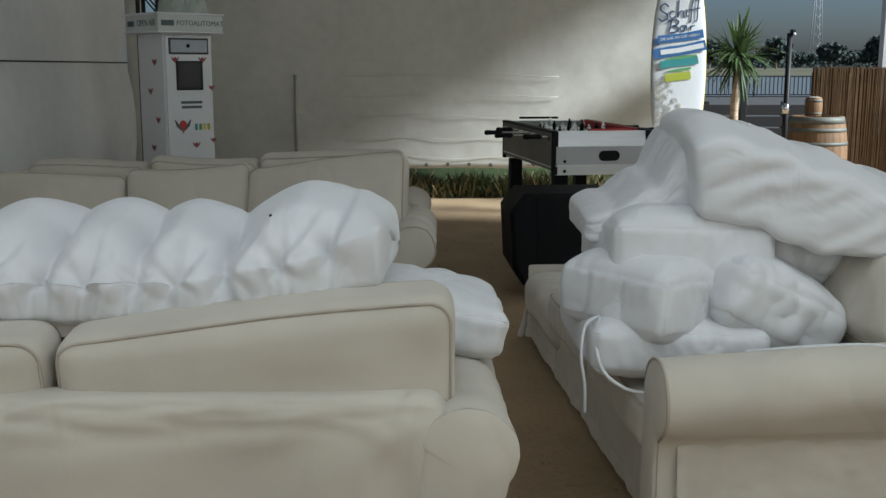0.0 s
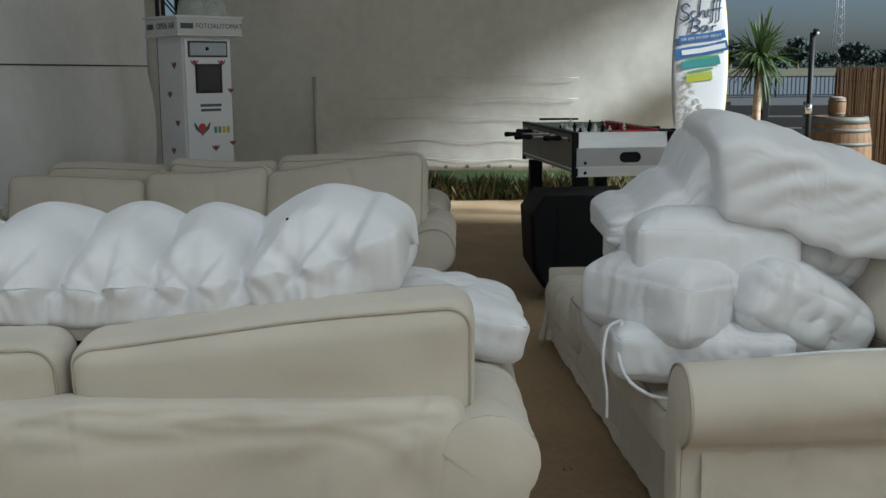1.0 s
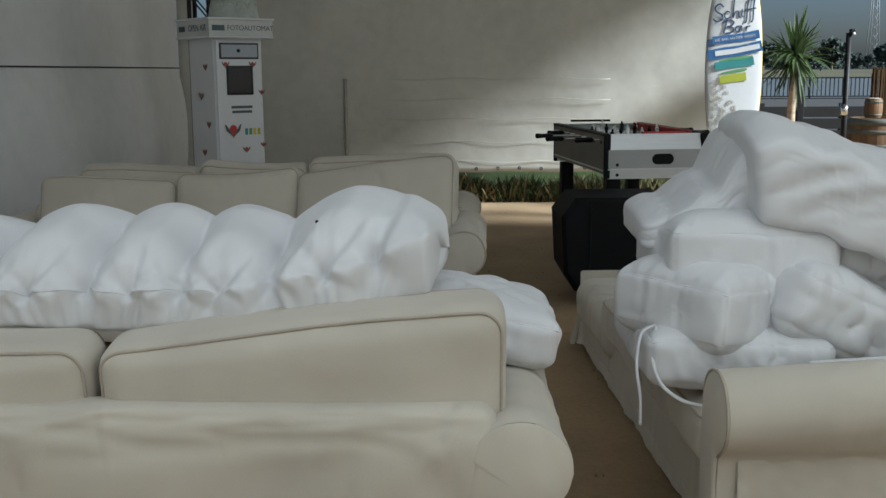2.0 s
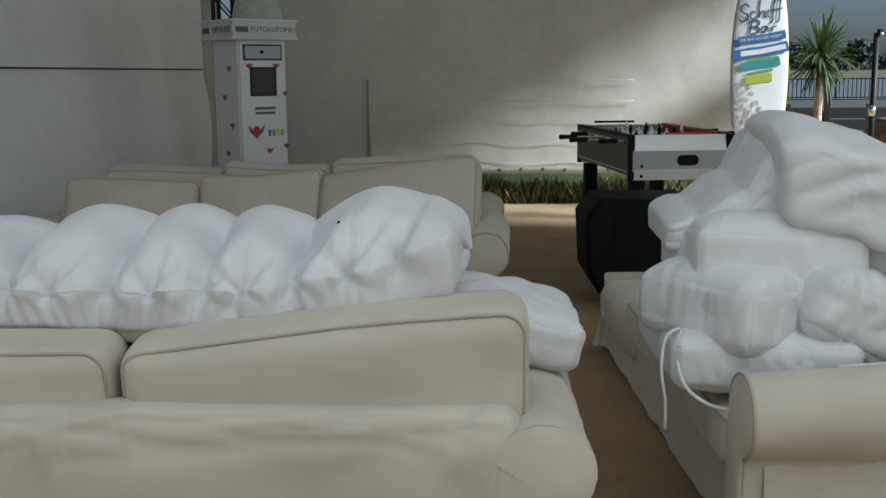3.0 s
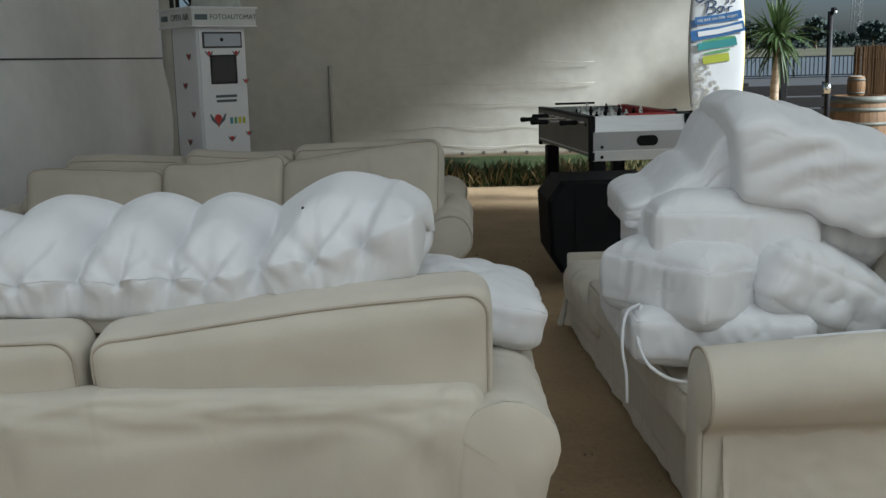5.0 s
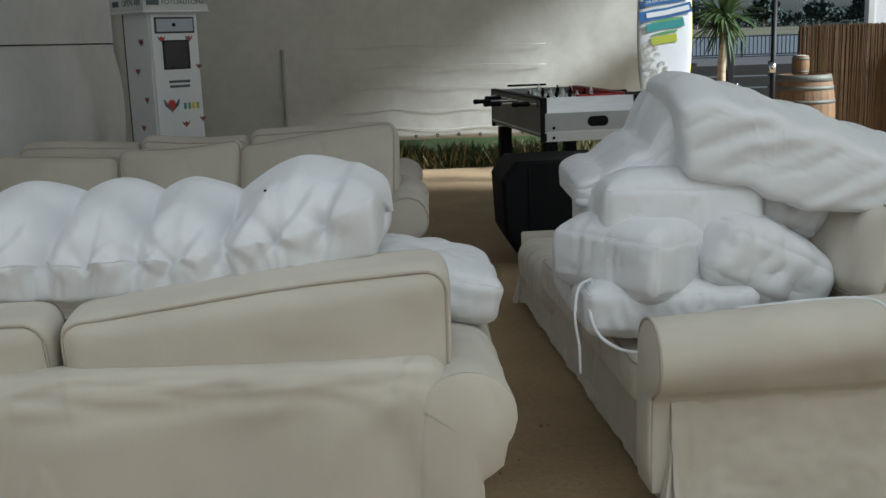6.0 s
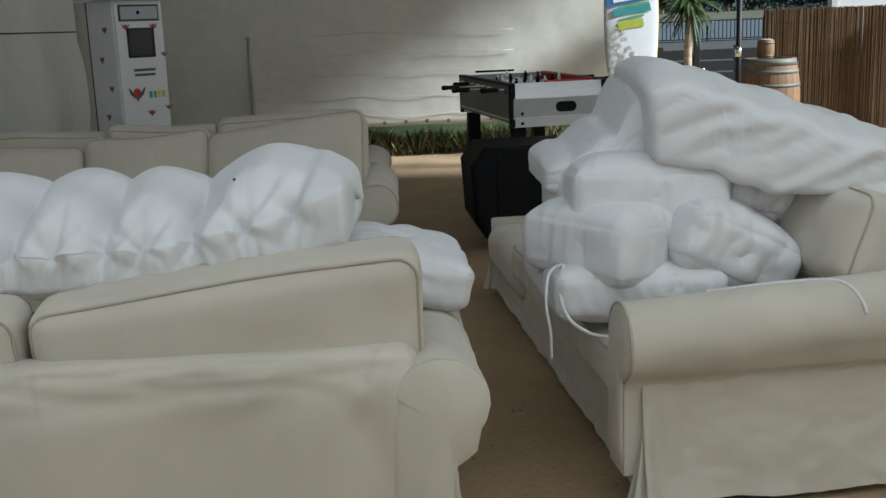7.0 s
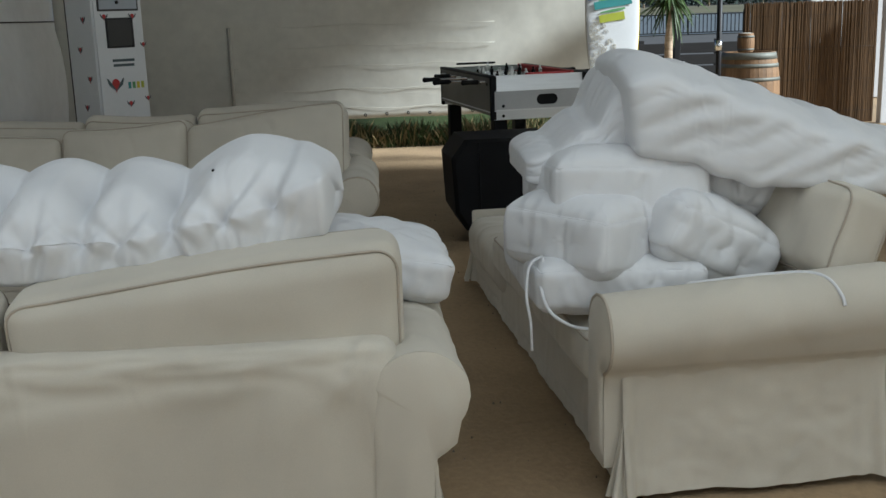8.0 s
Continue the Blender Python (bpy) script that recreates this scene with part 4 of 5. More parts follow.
# a fence's shadow on the cloth, shaped as a darker grey post and thin rails
SHADOW_GREY = material("tarpaulin_shadow_grey", (0.36, 0.35, 0.31), 0.7, var=0.08, scale=2, fine=20, bump=0.1)
panel = thing("fence_shadow", "shadow of a wire fence on the tent wall, shaped as tubes", "fence panel", pose(-1.68, WALL_Y - 0.035, 0))
part("post", tube_mesh("post", [(0, 0, 0.40), (0, 0, 1.42)], 0.020, SHADOW_GREY, 8), panel)
for z in (1.41, 1.18, 0.96, 0.70, 0.48):
    part("rail", tube_mesh("rail", [(0.02 + 0.148 * k, 0.022 + 0.008 * math.sin(k), z + 0.012 * math.sin(k * 0.9)) for k in range(21)], 0.0035, TARP, 6), panel)


# ---- football table ----
W, L, TOP, LOW = 0.69, 1.56, 1.055, 0.745
table = thing("football_table", "grey table football game on black legs", "football table", pose(0.795, 7.40, 0, 0, 0, 9.7))
TW = 0.025


def end_panel(y, sgn):
    """An end of the cabinet: lower band, slanting upper band, and a slot through it."""
    prof = [(0.0, LOW), (0.0, LOW + 0.205), (0.035, TOP), (0.035 + TW, TOP), (TW + 0.004, LOW + 0.205), (TW, LOW)]
    nseg = 24
    verts, faces = [], []
    for k in range(nseg + 1):
        x = W * k / nseg
        verts += [(x, y + sgn * p[0], p[1]) for p in prof]
    m = len(prof)
    for k in range(nseg):
        for i in range(m):
            faces.append((k * m + i, (k + 1) * m + i, (k + 1) * m + (i + 1) % m, k * m + (i + 1) % m))
    faces += [tuple(range(m)), tuple(nseg * m + i for i in range(m))[::-1]]
    return mesh_of("end_panel", verts, faces, ALU, False)


near_end = part("end_panel", end_panel(0.0, 1), table, "silver end panel with a ball slot")
far_end = part("end_panel", end_panel(L, -1), table)
slot_pts = [(0.075 * math.copysign(1, math.cos(a)) * 0.55 + 0.038 * math.cos(a), 0.038 * math.sin(a)) for a in [2 * math.pi * k / 28 for k in range(28)]]
sv = [(p[0], -0.002, p[1]) for p in slot_pts] + [(p[0] * 0.97, -0.006, p[1] * 0.95) for p in slot_pts]
sf = [tuple(range(28, 56))] + [(k, (k + 1) % 28, 28 + (k + 1) % 28, 28 + k) for k in range(28)]
part("ball_slot", mesh_of("ball_slot", sv, sf, BLACK, False), near_end, "black oval ball slot", at=pose(W * 0.57, -0.001, LOW + 0.135))
part("strip", box_mesh("strip", (W, 0.006, 0.008), WHITE, 0.001), near_end, at=pose(W / 2, -0.003, LOW + 0.066))
part("band", box_mesh("band", (W - 0.004, 0.004, 0.128), GREY_PANEL, 0.001), near_end, at=pose(W / 2, -0.002, LOW + 0.138))
for x in (0.065, W - 0.055):
    for z in (LOW + 0.028, LOW + 0.098):
        part("bolt", lathe_mesh("bolt", [(0, 0.006), (0.009, 0.005), (0.012, 0)], BLACK, 10), near_end, at=pose(x, -0.004, z, 90))
# olive-grey laminate, its colour darkened for the shade on the table's side
SHADED_SIDE = material("shaded_olive_laminate", (0.16, 0.155, 0.135), 0.5, var=0.08, scale=4, fine=60, bump=0.04)
for x in (-0.012, W + 0.012):
    sp = part("side_panel", box_mesh("side_panel", (0.024, L - 0.01, TOP - LOW - 0.03), SHADED_SIDE, 0.004, (x, L / 2, (TOP + LOW) / 2 + 0.015)), table, "olive-grey side panel with its shade in the colour")
    part("strip", box_mesh("strip", (0.026, L - 0.02, 0.010), WHITE, 0.001, (x, L / 2, LOW + 0.055)), sp)
    part("rail", box_mesh("rail", (0.05, L - 0.02, 0.018), DARK_METAL, 0.004, (x, L / 2, TOP - 0.002)), sp)
    for k in range(8):
        part("bolt", lathe_mesh("bolt", [(0, 0.006), (0.009, 0.005), (0.012, 0)], BLACK, 8), sp, at=pose(x + (0.012 if x > 0 else -0.012), 0.10 + 0.19 * k, TOP - 0.06, 0, 90 if x > 0 else -90))
for x, y in ((-0.004, 0.004), (W + 0.004, 0.004), (-0.004, L - 0.004), (W + 0.004, L - 0.004)):
    part("corner_cap", box_mesh("corner_cap", (0.046, 0.034, TOP - LOW + 0.006), BLACK, 0.008, (x, y + 0.012, (TOP + LOW) / 2)), table)
part("playing_field", box_mesh("playing_field", (W - 0.03, L - 0.10, 0.012), material("green_field", (0.05, 0.16, 0.07), 0.5, var=0.08), 0.001, (W / 2, L / 2, TOP - 0.12)), table)
part("inner_rail", box_mesh("inner_rail", (0.03, L - 0.25, 0.05), RED, 0.006, (W - 0.06, L / 2, TOP - 0.012)), table, "red inner rail")
part("goal_top", box_mesh("goal_top", (0.32, 0.05, 0.03), RED, 0.006, (W * 0.62, 0.10, TOP - 0.004)), table, "red goal top")
part("score_bar", box_mesh("score_bar", (0.34, 0.018, 0.018), BLACK, 0.004, (W * 0.40, L - 0.03, TOP + 0.025)), table)
PLAYER_W = material("white_player", (0.7, 0.7, 0.68), 0.4, var=0.05)
man = [(0, -0.055), (0.010, -0.05), (0.012, -0.01), (0.016, 0.0), (0.015, 0.022), (0.006, 0.027), (0.009, 0.036), (0.007, 0.045), (0, 0.048)]
man_white, man_black = lathe_mesh("player", man, PLAYER_W, 8), lathe_mesh("player", man, BLACK, 8)
for k in range(8):
    y = 0.16 + 0.178 * k
    side = -1 if k in (0, 1, 3, 5) else 1
    out = 0.27 if k in (1, 3, 4, 6) else 0.10
    x0, x1 = (-out, W + 0.12) if side < 0 else (-0.06, W + out)
    rod = part("rod", tube_mesh("rod", [(x0, y, TOP - 0.045), (x1, y, TOP - 0.045)], 0.008, CHROME, 8), table, "chrome rod")
    hx = x0 if side < 0 else x1
    part("handle", tube_mesh("handle", [(hx + side * d, y, TOP - 0.045) for d in (-0.03, -0.02, 0.04, 0.09, 0.10)], [0.013, 0.019, 0.016, 0.020, 0.012], BLACK, 12), rod, "black handle")
    count = (1, 2, 3, 5, 5, 3, 2, 1)[k]
    for i in range(count):
        part("player", man_white if k % 2 else man_black, rod, at=pose(W * (i + 1) / (count + 1), y, TOP - 0.035 + 0.02 * ((i + k) % 2), 14 * ((k * 7 + i * 3) % 3 - 1)))
for x, y in ((0.06, 0.10), (W - 0.06, 0.10), (0.06, L - 0.10), (W - 0.06, L - 0.10)):
    leg = part("leg", box_mesh("leg", (0.10, 0.10, LOW), BLACK, 0.008, (x, y, LOW / 2)), table, "square black leg")
    part("foot", lathe_mesh("foot", [(0, 0.0), (0.045, 0.0), (0.045, 0.02), (0.02, 0.03)], BLACK, 12), leg, at=pose(x, y, -0.006))
part("brace", box_mesh("brace", (W - 0.12, 0.03, 0.10), BLACK, 0.004, (W / 2, 0.10, LOW - 0.16)), table)

# ---- black padded case between sofa and table ----
case = thing("padded_case", "black vinyl padded case with chamfered ends", "case", pose(0.79, 6.95, 0, 0, 0, 4))


body = [(-0.29, 0.10), (0.29, 0.10), (0.36, 0.20), (0.36, 0.62), (0.29, 0.70), (-0.29, 0.70), (-0.38, 0.58), (-0.36, 0.22)]
verts, faces = [], []
for y, f in ((-0.28, 0.93), (-0.25, 1.0), (0.25, 1.0), (0.28, 0.93)):
    verts += [(x * f, y, 0.40 + (z - 0.40) * f) for x, z in body]
for k in range(3):
    faces += [(k * 8 + i, k * 8 + (i + 1) % 8, k * 8 + 8 + (i + 1) % 8, k * 8 + 8 + i) for i in range(8)]
faces += [tuple(range(8))[::-1], tuple(range(24, 32))]
part("body", mesh_of("body", verts, faces, BLACK, False), case)
part("seam", tube_mesh("seam", [(-0.20, -0.272, 0.13), (-0.20, -0.284, 0.2), (-0.20, -0.284, 0.6), (-0.20, -0.272, 0.68)], 0.008, BLACK, 6), case)
part("base", box_mesh("base", (0.36, 0.40, 0.115), BLACK, 0.01, (0.08, 0.02, 0.05)), case)


# ---- surfboard sign ----
board = thing("surfboard", "white surfboard with blue and green print leaning at the tent edge", "surfboard", pose(2.335, 10.5, 0.0, -2, 0, 0))


def half_width(z):
    d = z - 1.5
    return max(0.01, 0.272 - 0.095 * d * d - 0.035 * d ** 4)


def board_fn(u, v):
    z = 0.02 + 2.85 * v
    a = 2 * math.pi * u
    w = half_width(z)
    return (w * math.cos(a), 0.032 * math.sin(a) * abs(math.sin(a)) ** -0.35 if abs(math.sin(a)) > 1e-6 else 0.0, z)


part("deck", grid_mesh("deck", board_fn, 40, 60, WHITE, True), board)
for sx in (-1, 1):
    part("rail", tube_mesh("rail", [(sx * half_width(z) * 0.985, 0, z) for z in [0.1 + 0.09 * k for k in range(30)]], 0.009, CREAM if sx < 0 else YELLOW, 6), board, "thin coloured edge")
FACE = -0.036


def band(nm, pts, width, mat, dy=0.0):
    return part(nm, ribbon_mesh(nm, pts, width, mat), board, at=pose(0, FACE - dy, 0))


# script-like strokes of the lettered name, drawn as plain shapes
def stroke(pts, w=0.012):
    smooth = []
    for i in range(len(pts) - 1):
        p0, p1, p2, p3 = pts[max(0, i - 1)], pts[i], pts[i + 1], pts[min(len(pts) - 1, i + 2)]
        for k in range(6):
            t = k / 6
            smooth.append(tuple(0.5 * (2 * p1[j] + (p2[j] - p0[j]) * t + (2 * p0[j] - 5 * p1[j] + 4 * p2[j] - p3[j]) * t * t + (3 * p1[j] - p0[j] - 3 * p2[j] + p3[j]) * t ** 3) for j in (0, 1)))
    band("print_stroke", smooth + [pts[-1]], w, NAVY)


stroke([(-0.12, 2.09), (-0.16, 2.12), (-0.20, 2.09), (-0.19, 2.05), (-0.14, 2.02), (-0.13, 1.98), (-0.18, 1.955), (-0.22, 1.98)], 0.015)
stroke([(-0.06, 2.04), (-0.09, 2.05), (-0.11, 2.01), (-0.09, 1.98), (-0.05, 2.00)])
stroke([(-0.02, 2.16), (-0.025, 2.08), (-0.03, 1.99), (-0.01, 2.04), (0.02, 2.05), (0.025, 2.0), (0.04, 2.0)])
stroke([(0.06, 2.07), (0.055, 2.01), (0.075, 2.0)])
stroke([(0.15, 2.15), (0.12, 2.16), (0.105, 2.08), (0.10, 1.96), (0.08, 1.94)], 0.014)
stroke([(0.21, 2.17), (0.18, 2.18), (0.165, 2.10), (0.16, 1.97), (0.14, 1.95)], 0.014)
stroke([(0.08, 2.06), (0.19, 2.08)], 0.012)
stroke([(-0.09, 1.96), (-0.10, 1.90), (-0.115, 1.84)], 0.015)
stroke([(-0.13, 1.94), (-0.07, 1.97), (-0.02, 1.95), (-0.04, 1.915), (-0.08, 1.905), (-0.03, 1.895), (-0.03, 1.855), (-0.10, 1.84)], 0.014)
stroke([(0.05, 1.91), (0.01, 1.905), (0.0, 1.87), (0.03, 1.855), (0.055, 1.91), (0.06, 1.86)])
stroke([(0.10, 1.91), (0.10, 1.86), (0.105, 1.90), (0.14, 1.91)])
band("banner", [(-0.22, 1.775), (-0.10, 1.785), (0.05, 1.80), (0.23, 1.835)], [0.072, 0.075, 0.078, 0.082], BLUE)
band("banner_fold", [(-0.262, 1.745), (-0.205, 1.755)], 0.07, NAVY, -0.001)
t = part("lettering", text_mesh("lettering", "DIE BAR AN DER WERFT", 0.036, WHITE), board, at=pose(0.0, FACE - 0.0045, 1.797, 90, 0, 0) @ pose(0, 0, 0, 0, 0, 7))
band("print_bar", [(-0.10, 1.715), (0.14, 1.745)], 0.016, SIGN_GREY)
band("banner", [(-0.258, 1.63), (-0.12, 1.655), (0.04, 1.675), (0.258, 1.725)], [0.10, 0.10, 0.10, 0.10], BLUE)
band("print_bar", [(-0.19, 1.648), (0.0, 1.672), (0.235, 1.72)], 0.048, WHITE, 0.004)
band("banner", [(-0.19, 1.525), (-0.05, 1.545), (0.10, 1.562), (0.185, 1.58)], [0.075, 0.075, 0.075, 0.08], TEAL)
band("banner_fold", [(-0.15, 1.575), (0.0, 1.60), (0.17, 1.62)], [0.01, 0.03, 0.02], GREEN)
band("banner", [(-0.14, 1.395), (-0.04, 1.41), (0.115, 1.43)], [0.075, 0.078, 0.08], LIME)
band("banner_fold", [(-0.13, 1.46), (0.0, 1.48), (0.12, 1.50)], [0.01, 0.028, 0.02], GREEN)
rng = random.Random(4)
for k in range(130):
    z = 1.38 - 0.9 * (k / 130) ** 0.9
    x = -0.235 + rng.random() * (0.16 + 0.34 * (k / 130))
    r = 0.014 + 0.022 * rng.random()
    turn = rng.choice((-1, 1))
    band("swirl", [(x + r * (1 - 0.1 * i) * math.cos(turn * i * 0.75 + k), z + r * (1 - 0.1 * i) * math.sin(turn * i * 0.75 + k)) for i in range(8)], 0.006, CREAM)
band("print_patch", [(0.02, 0.92), (0.12, 0.98), (0.22, 1.0)], [0.10, 0.13, 0.08], YELLOW)


# ---- barrel, keg, reed fence, poles ----
def barrel_r(z, h, rh, rb):
    return rh + (rb - rh) * (1 - (2 * z / h - 1) ** 2)


def stave_mesh(h, rh, rb, half, thick=0.03, m=8):
    verts, faces = [], []
    for k in range(m + 1):
        z = h * k / m
        r = barrel_r(z, h, rh, rb)
        for a in (-half, 0, half):
            for rr in (r, r - thick):
                verts.append((rr * math.cos(a), rr * math.sin(a), z))
    for k in range(m):
        b, c = 6 * k, 6 * k + 6
        faces += [(b, b + 2, c + 2, c), (b + 2, b + 4, c + 4, c + 2), (b + 3, b + 1, c + 1, c + 3), (b + 5, b + 3, c + 3, c + 5), (b + 1, b, c, c + 1), (b + 4, b + 5, c + 5, c + 4)]
    faces += [(0, 1, 3, 2), (2, 3, 5, 4), (6 * m, 6 * m + 2, 6 * m + 3, 6 * m + 1), (6 * m + 2, 6 * m + 4, 6 * m + 5, 6 * m + 3)]
    return mesh_of("stave", verts, faces, OAK, False)


def barrel(name, label, category, at, h, rh, rb, staves, hoops, head_drop=0.03):
    b = thing(name, label, category, at)
    me = stave_mesh(h, rh, rb, math.pi / staves * 0.97)
    for k in range(staves):
        part("stave", me, b, at=pose(0, 0, 0, 0, 0, 360 * k / staves))
    part("head", lathe_mesh("head", [(0, h - head_drop), (rh - 0.01, h - head_drop), (rh - 0.01, h - head_drop - 0.02), (0, h - head_drop - 0.02)], OAK, 24), b)
    for z0, z1 in hoops:
        r0, r1 = barrel_r(z0, h, rh, rb) + 0.003, barrel_r(z1, h, rh, rb) + 0.003
        part("hoop", lathe_mesh("hoop", [(r0 - 0.003, z0), (r0, z0), (r1, z1), (r1 - 0.003, z1)], HOOP, 36), b, "galvanised hoop")
    return b


barrel("barrel", "oak wine barrel with galvanised hoops used as a table", "barrel", pose(4.36, 12.3, -0.008), 0.955, 0.305, 0.365, 22,
       [(0.0, 0.06), (0.13, 0.175), (0.29, 0.33), (0.625, 0.665), (0.78, 0.825), (0.875, 0.952)])
keg = barrel("small_keg", "small pale wooden keg on the barrel", "keg", pose(4.31, 12.28, 0.948), 0.215, 0.088, 0.10, 12, [(0.02, 0.04), (0.165, 0.19)], 0.02)
part("lid", lathe_mesh("lid", [(0, 0.222), (0.05, 0.222), (0.085, 0.212), (0.085, 0.20)], CREAM, 18), keg)

fence = thing("reed_fence", "brown reed screen fence behind the barrel", "fence", pose(4.54, 13.0, -0.06), kind="")
rng = random.Random(9)
verts, faces = [], []
for row in range(3):
    x = 0.0
    while x < 1.70:
        r = 0.004 + 0.004 * rng.random()
        h = 1.545 + 0.03 * rng.random() - 0.05 * (rng.random() < 0.06)
        lean, dy = rng.uniform(-0.012, 0.012), rng.uniform(-0.006, 0.006) + row * 0.014
        b = len(verts)
        for zz, xx in ((0, x), (h * 0.5, x + lean * 0.4 + rng.uniform(-0.002, 0.002)), (h, x + lean)):
            verts += [(xx + r * math.cos(a), dy + r * math.sin(a), zz) for a in (math.pi / 4 * 1, math.pi * 0.75, math.pi * 1.25, math.pi * 1.75)]
        for k in range(2):
            faces += [(b + 4 * k + i, b + 4 * k + (i + 1) % 4, b + 4 * k + 4 + (i + 1) % 4, b + 4 * k + 4 + i) for i in range(4)]
        faces.append((b + 8, b + 9, b + 10, b + 11))
        x += r * 1.45
reeds = part("reeds", mesh_of("reeds", verts, faces, REED, False), fence)
tagged(reeds, kind="stuff")
for z in (0.2, 0.6, 1.0, 1.4):
    part("wire", tube_mesh("wire", [(0.0, -0.012, z), (0.8, -0.014, z + 0.004), (1.70, -0.012, z)], 0.0012, DARK_WOOD, 5), fence)
for x in (0.03, 1.66):
    part("fence_post", box_mesh("fence_post", (0.05, 0.05, 1.50), DARK_WOOD, 0.004, (x, 0.055, 0.75)), fence)

frame_w = thing("white_post", "white painted post at the end of the reed fence", "post", pose(6.27, 12.78, 0))
part("shaft", box_mesh("shaft", (0.12, 0.12, 1.52), WHITE, 0.006, (0, 0, 0.75)), frame_w)
part("cap", box_mesh("cap", (0.15, 0.15, 0.03), WHITE, 0.005, (0, 0, 1.52)), frame_w)
cabin = thing("white_cabin", "white cabin wall beyond the reed fence", "cabin", pose(7.9, 16.2, 0))
part("wall", box_mesh("wall", (2.3, 0.12, 2.6), WHITE, 0.01, (0, 0, 1.3)), cabin)
part("corner_post", box_mesh("corner_post", (0.10, 0.16, 2.6), SIGN_GREY, 0.006, (-1.19, 0, 1.3)), cabin)

pole = thing("lamp_pole", "slim black pole with a small spotlight at its head", "pole", pose(3.735, 11.5, -0.01))
part("shaft", tube_mesh("shaft", [(0, 0, 0), (0, 0, 1.88)], 0.030, DARK_METAL, 14), pole)
part("spotlight", box_mesh("spotlight", (0.05, 0.08, 0.06), DARK_METAL, 0.01, (0.03, -0.01, 1.89)), pole)
part("lens", lathe_mesh("lens", [(0, 0.004), (0.014, 0.003), (0.016, 0)], WHITE, 12), pole, at=pose(0.035, -0.052, 1.87, 90))
part("clamp", tube_mesh("clamp", [(-0.005, 0, 1.02), (-0.005, 0, 1.13)], 0.040, CHROME, 14), pole, "silver clamp")
part("base", lathe_mesh("base", [(0, 0.03), (0.12, 0.025), (0.15, 0.0)], DARK_METAL, 20), pole)
post2 = thing("dark_post", "dark square post behind the palm", "post", pose(3.46, 12.2, -0.01))
part("shaft", box_mesh("shaft", (0.075, 0.075, 1.42), DARK_METAL, 0.006, (0, 0, 0.71)), post2)
part("hook", tube_mesh("hook", [(0.0, -0.05, 0.86), (0.05, -0.06, 0.85), (0.08, -0.06, 0.88)], 0.010, CHROME, 6), post2)

# ---- palm ----
palm = thing("palm", "yucca palm with a bare trunk and spiky green crown", "palm", pose(3.20, 11.55, 0))
part("trunk", tube_mesh("trunk", [(0.012 * math.sin(k * 0.7), 0.01 * math.cos(k), -0.02 + 0.16 * k) for k in range(11)], [0.058 - 0.0022 * k + 0.003 * (k % 2) for k in range(11)], BARK, 12), palm, "bare brown trunk")
rng = random.Random(21)
verts, faces = [], []
for k in range(150):
    az = rng.random() * 2 * math.pi
    el = radians(rng.uniform(-18, 86)) if k > 42 else radians(rng.uniform(-75, -25))
    length = rng.uniform(0.36, 0.60) if k > 42 else rng.uniform(0.22, 0.40)
    droop = rng.uniform(0.12, 0.5) * (0.4 if el > 1.0 else 1)
    base = Vector((0.03 * math.cos(az), 0.03 * math.sin(az), 1.55 + 0.16 * rng.random()))
    d = Vector((math.cos(az) * math.cos(el), math.sin(az) * math.cos(el), math.sin(el)))
    side = d.cross(Vector((0, 0, 1)))
    side = side.normalized() if side.length > 0.05 else Vector((1, 0, 0))
    nrm = side.cross(d).normalized()
    b = len(verts)
    for i in range(7):
        s_ = i / 6
        w = 0.023 * (0.55 + 1.2 * s_ - 1.72 * s_ * s_) + 0.0008
        c = base + d * length * s_ + Vector((0, 0, -droop * length * s_ * s_))
        verts += [c - side * w, c - nrm * w * 0.35, c + side * w]
    for i in range(6):
        faces += [(b + 3 * i, b + 3 * i + 1, b + 3 * i + 4, b + 3 * i + 3), (b + 3 * i + 1, b + 3 * i + 2, b + 3 * i + 5, b + 3 * i + 4)]
part("crown", mesh_of("crown", verts, faces, LEAF, False), palm, "spiky green leaves")

# ---- grass under the tent wall ----
rng = random.Random(5)
verts, faces = [], []
for k in range(9000):
    x, y = rng.uniform(-3.3, 3.2), 12.15 + abs(rng.gauss(0, 0.5))
    h = rng.uniform(0.10, 0.34) * (0.6 + 0.7 * abs(noise.noise(Vector((x * 1.3, y, 0))))) * (1 if x > -0.6 or rng.random() < 0.7 else 0.5)
    a, lean = rng.random() * 6.28, rng.uniform(0.0, 0.16)
    w = rng.uniform(0.003, 0.008)
    b = len(verts)
    cx, cy = math.cos(a), math.sin(a)
    verts += [(x - cy * w, y + cx * w, -0.01), (x + cy * w, y - cx * w, -0.01), (x + cx * lean * 0.4 + cy * w * 0.7, y + cy * lean * 0.4 - cx * w * 0.7, h * 0.6), (x + cx * lean, y + cy * lean, h)]
    faces += [(b, b + 1, b + 2), (b, b + 2, b + 3)]
dry = mesh_of("dry_grass", [v for v in verts[:14000]], [f for f in faces if max(f) < 14000], DRY, False)
tagged(part("dry_grass", dry), "dry straw-coloured grass among the green", "grass", kind="stuff")
tagged(part("grass", mesh_of("grass", verts, [f for f in faces if min(f) >= 14000], GRASS, False)), "rough green grass growing under the tent wall", "grass", kind="stuff")
bank = part("bank", grid_mesh("bank", lambda u, v: (-6 + 9.0 * u, 12.75 + 1.3 * v, -0.03 + 0.62 * math.sin(min(1, v * 1.5) * math.pi / 2) + 0.05 * fbm((u * 9, v * 2, 0), 2)), 60, 12, GRASS))
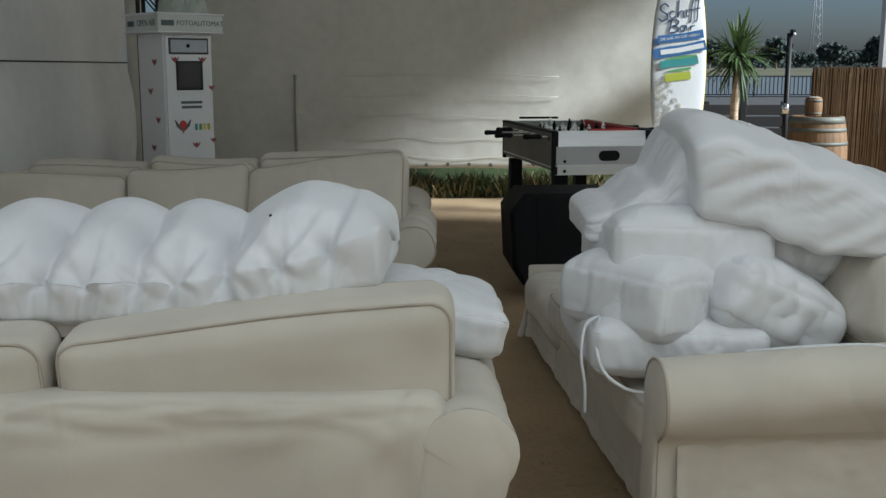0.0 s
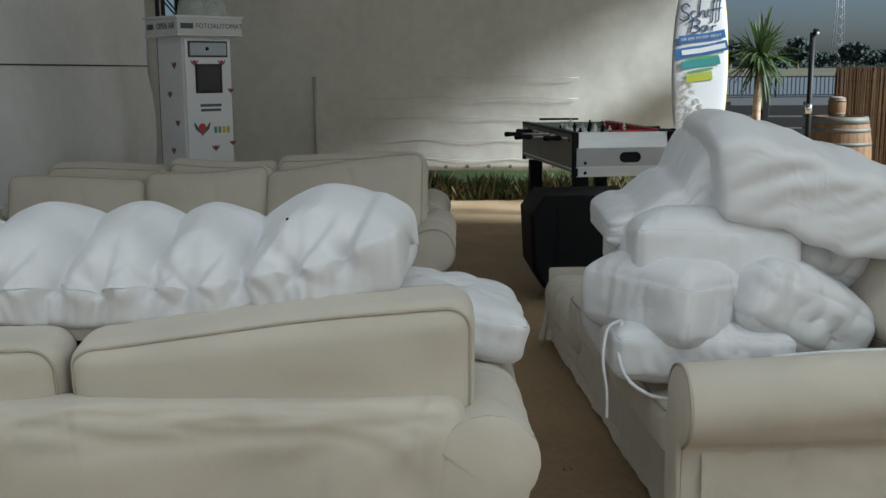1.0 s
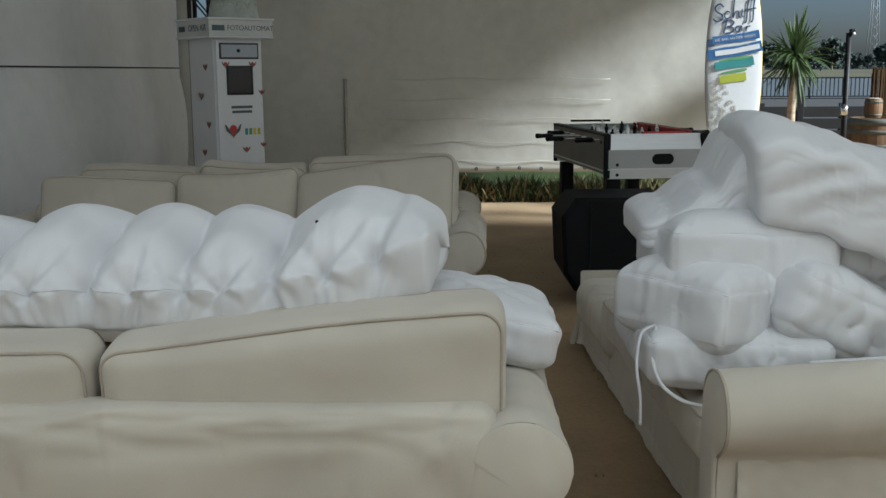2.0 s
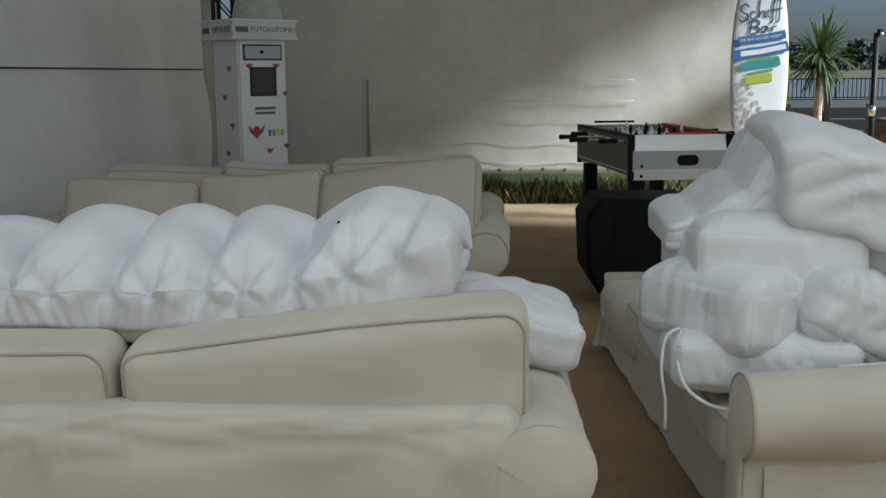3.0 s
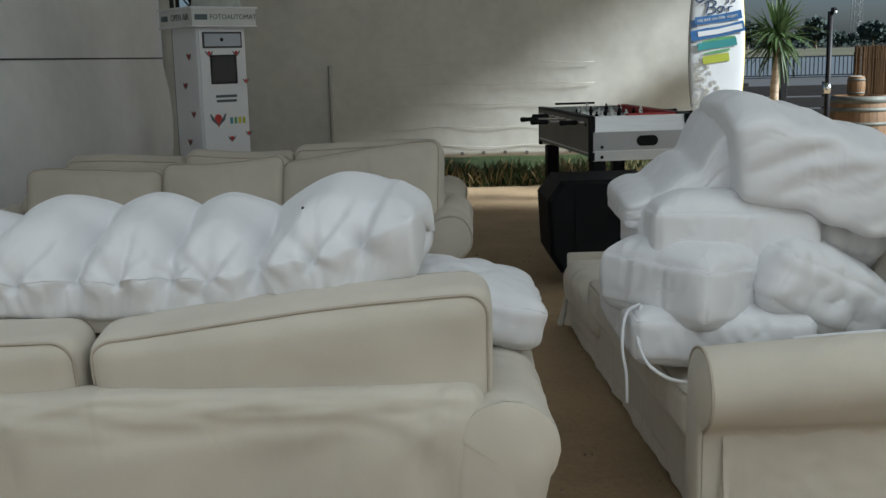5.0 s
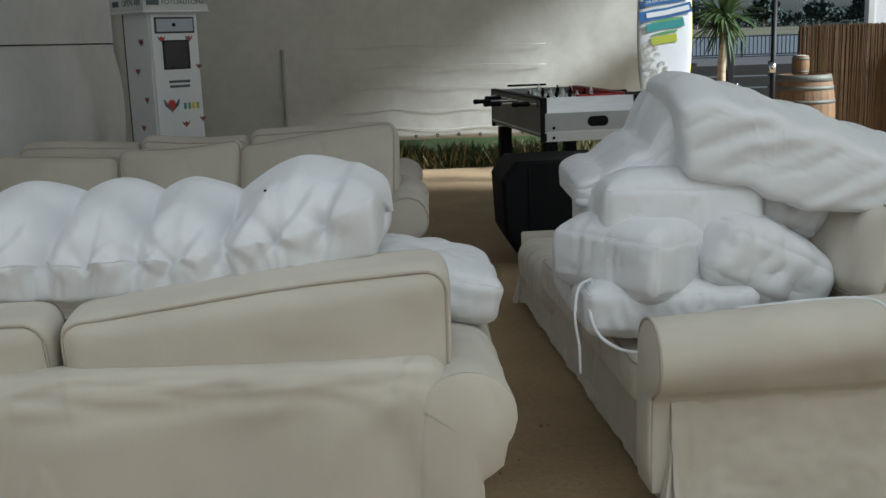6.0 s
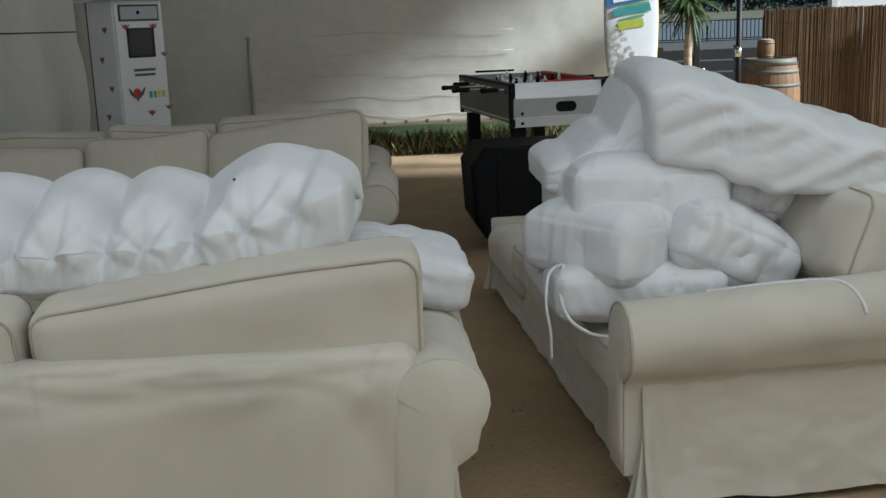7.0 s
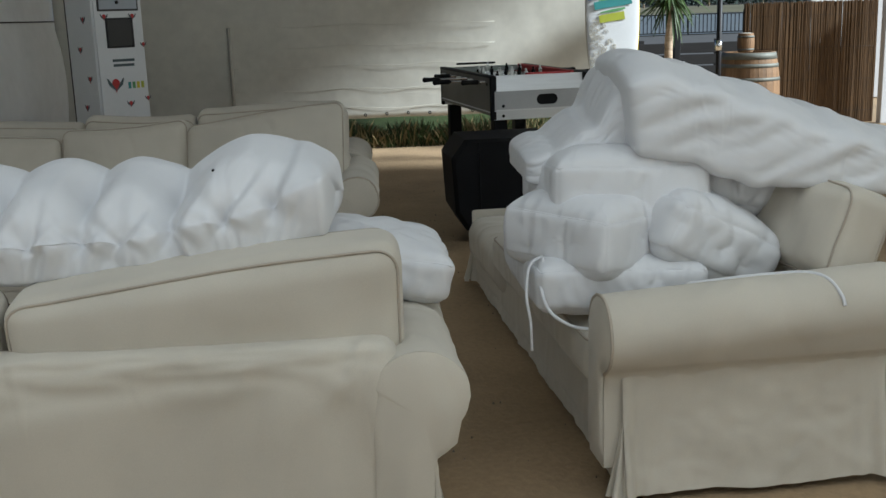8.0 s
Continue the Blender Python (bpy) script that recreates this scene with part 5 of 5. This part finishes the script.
tagged(bank, "overgrown dark bank behind the tent wall", "bank", kind="structure")

# ---- terrace, railing, river, far shore ----
screen_wall = thing("board_screen", "low dark board screen beyond the palm", "screen", pose(2.6, 15.0, 0))
for k in range(6):
    part("plank", box_mesh("plank", (3.4, 0.03, 0.145), DARK_WOOD, 0.004, (1.7, 0, 0.085 + 0.165 * k)), screen_wall)
for k in range(4):
    part("upright", box_mesh("upright", (0.07, 0.05, 1.03), DARK_WOOD, 0.004, (0.05 + 1.1 * k, 0.045, 0.515)), screen_wall)
paving = part("pavement", box_mesh("pavement", (60, 38, 0.04), ASPHALT, 0.004, (20, 36.0, 0.0)))
tagged(paving, "dark paved quay", "pavement", kind="structure")
rail = thing("railing", "black metal railing along the quay", "railing", pose(0, 54.5, 0.02))
for k in range(11):
    part("post", box_mesh("post", (0.07, 0.07, 1.08), DARK_METAL, 0.004, (-4 + 4 * k, 0, 0.54)), rail)
for z in (0.12, 1.05):
    part("rail", box_mesh("rail", (40, 0.06, 0.06), DARK_METAL, 0.004, (16, 0, z)), rail)
bars = bmesh.new()
for k in range(190):
    g = bmesh.ops.create_cube(bars, size=1)["verts"]
    bmesh.ops.scale(bars, vec=(0.045, 0.03, 0.95), verts=g)
    bmesh.ops.translate(bars, vec=(-4 + 0.21 * k, 0, 0.58), verts=g)
me = bpy.data.meshes.new("infill")
bars.to_mesh(me)
bars.free()
me.materials.append(DARK_METAL)
tagged(part("infill", me, rail), kind="stuff")
river = part("water", grid_mesh("water", lambda u, v: (-300 + 900 * u, 56 + 150 * v, 0.03), 8, 8, WATER))
tagged(river, "pale grey river", "water", kind="structure")
meadow = part("meadow", grid_mesh("meadow", lambda u, v: (-900 + 2400 * u, 205 + 1200 * v, 0.06 + 1.2 * min(1, v * 30)), 20, 40, MEADOW))
tagged(meadow, "dry far meadow on the other shore", "meadow", kind="structure")


def clump_tree(verts, faces, x, y, h, w, rng, n):
    """Many small leaf clumps on a crown with an uneven outline."""
    for _ in range(n):
        a, e = rng.random() * 6.28, math.acos(rng.uniform(-1, 1))
        rr = (0.55 + 0.45 * rng.random()) * (0.8 + 0.35 * noise.noise(Vector((math.cos(a) * 2 + x, e * 2, y))))
        c = Vector((x + w * rr * math.cos(a) * math.sin(e), y + w * rr * math.sin(a) * math.sin(e), 1.0 + h * 0.55 + h * 0.48 * rr * math.cos(e)))
        s_ = rng.uniform(0.05, 0.11) * h
        b = len(verts)
        t1 = Vector((rng.gauss(0, 1), rng.gauss(0, 1), rng.gauss(0, 1))).normalized()
        t2 = t1.cross(Vector((rng.gauss(0, 1), rng.gauss(0, 1), rng.gauss(0, 1)))).normalized()
        verts += [c + t1 * s_, c + t2 * s_, c - t1 * s_ * 0.9, c - t2 * s_]
        faces.append((b, b + 1, b + 2, b + 3))


rng = random.Random(31)
verts, faces = [], []
for k in range(110):
    clump_tree(verts, faces, 60 + 2.9 * k + rng.uniform(-3, 3), 420 + rng.uniform(-20, 40), rng.uniform(4.5, 9.5), rng.uniform(3.5, 7), rng, 260)
for k in range(8):
    clump_tree(verts, faces, 60 + 12 * k, 240 + rng.uniform(-10, 10), rng.uniform(2.0, 3.2), rng.uniform(2.0, 4), rng, 140)
tagged(part("far_trees", mesh_of("far_trees", verts, faces, TREE, False)), "dark band of trees on the far shore", "trees", kind="stuff")
for k, (x, y, h, w) in enumerate(((146, 400, 9.5, 6.5), (168, 405, 13, 8), (122, 390, 11, 6.5), (95, 380, 10, 7))):
    tr = thing("tree", "dark green tree on the far shore", "tree", pose(x, y, 0.9), "far trees")
    part("trunk", tube_mesh("trunk", [(0, 0, 0), (0.1, 0, h * 0.3), (0, 0.1, h * 0.7)], [0.4, 0.3, 0.1], BARK, 8), tr)
    verts, faces = [], []
    clump_tree(verts, faces, 0, 0, h, w, random.Random(50 + k), 700)
    part("crown", mesh_of("crown", verts, faces, TREE, False), tr)
mast = thing("lattice_mast", "tall grey lattice mast far away", "mast", pose(209.5, 600, 0.8))
GREY_STEEL = material("grey_steel", (0.30, 0.31, 0.32), 0.6, metal=0.3, var=0.05)
for sx in (-1, 1):
    for sy in (-1, 1):
        part("leg", tube_mesh("leg", [(sx * 3.0, sy * 3.0, 0), (sx * 0.6, sy * 0.6, 62)], 0.22, GREY_STEEL, 6), mast)
for k in range(12):
    z0, z1 = 62 * k / 12, 62 * (k + 1) / 12
    r0, r1 = 3.0 - 2.4 * k / 12, 3.0 - 2.4 * (k + 1) / 12
    for sg in (-1, 1):
        part("brace", tube_mesh("brace", [(sg * r0, -r0, z0), (-sg * r1, -r1, z1)], 0.10, GREY_STEEL, 5), mast)
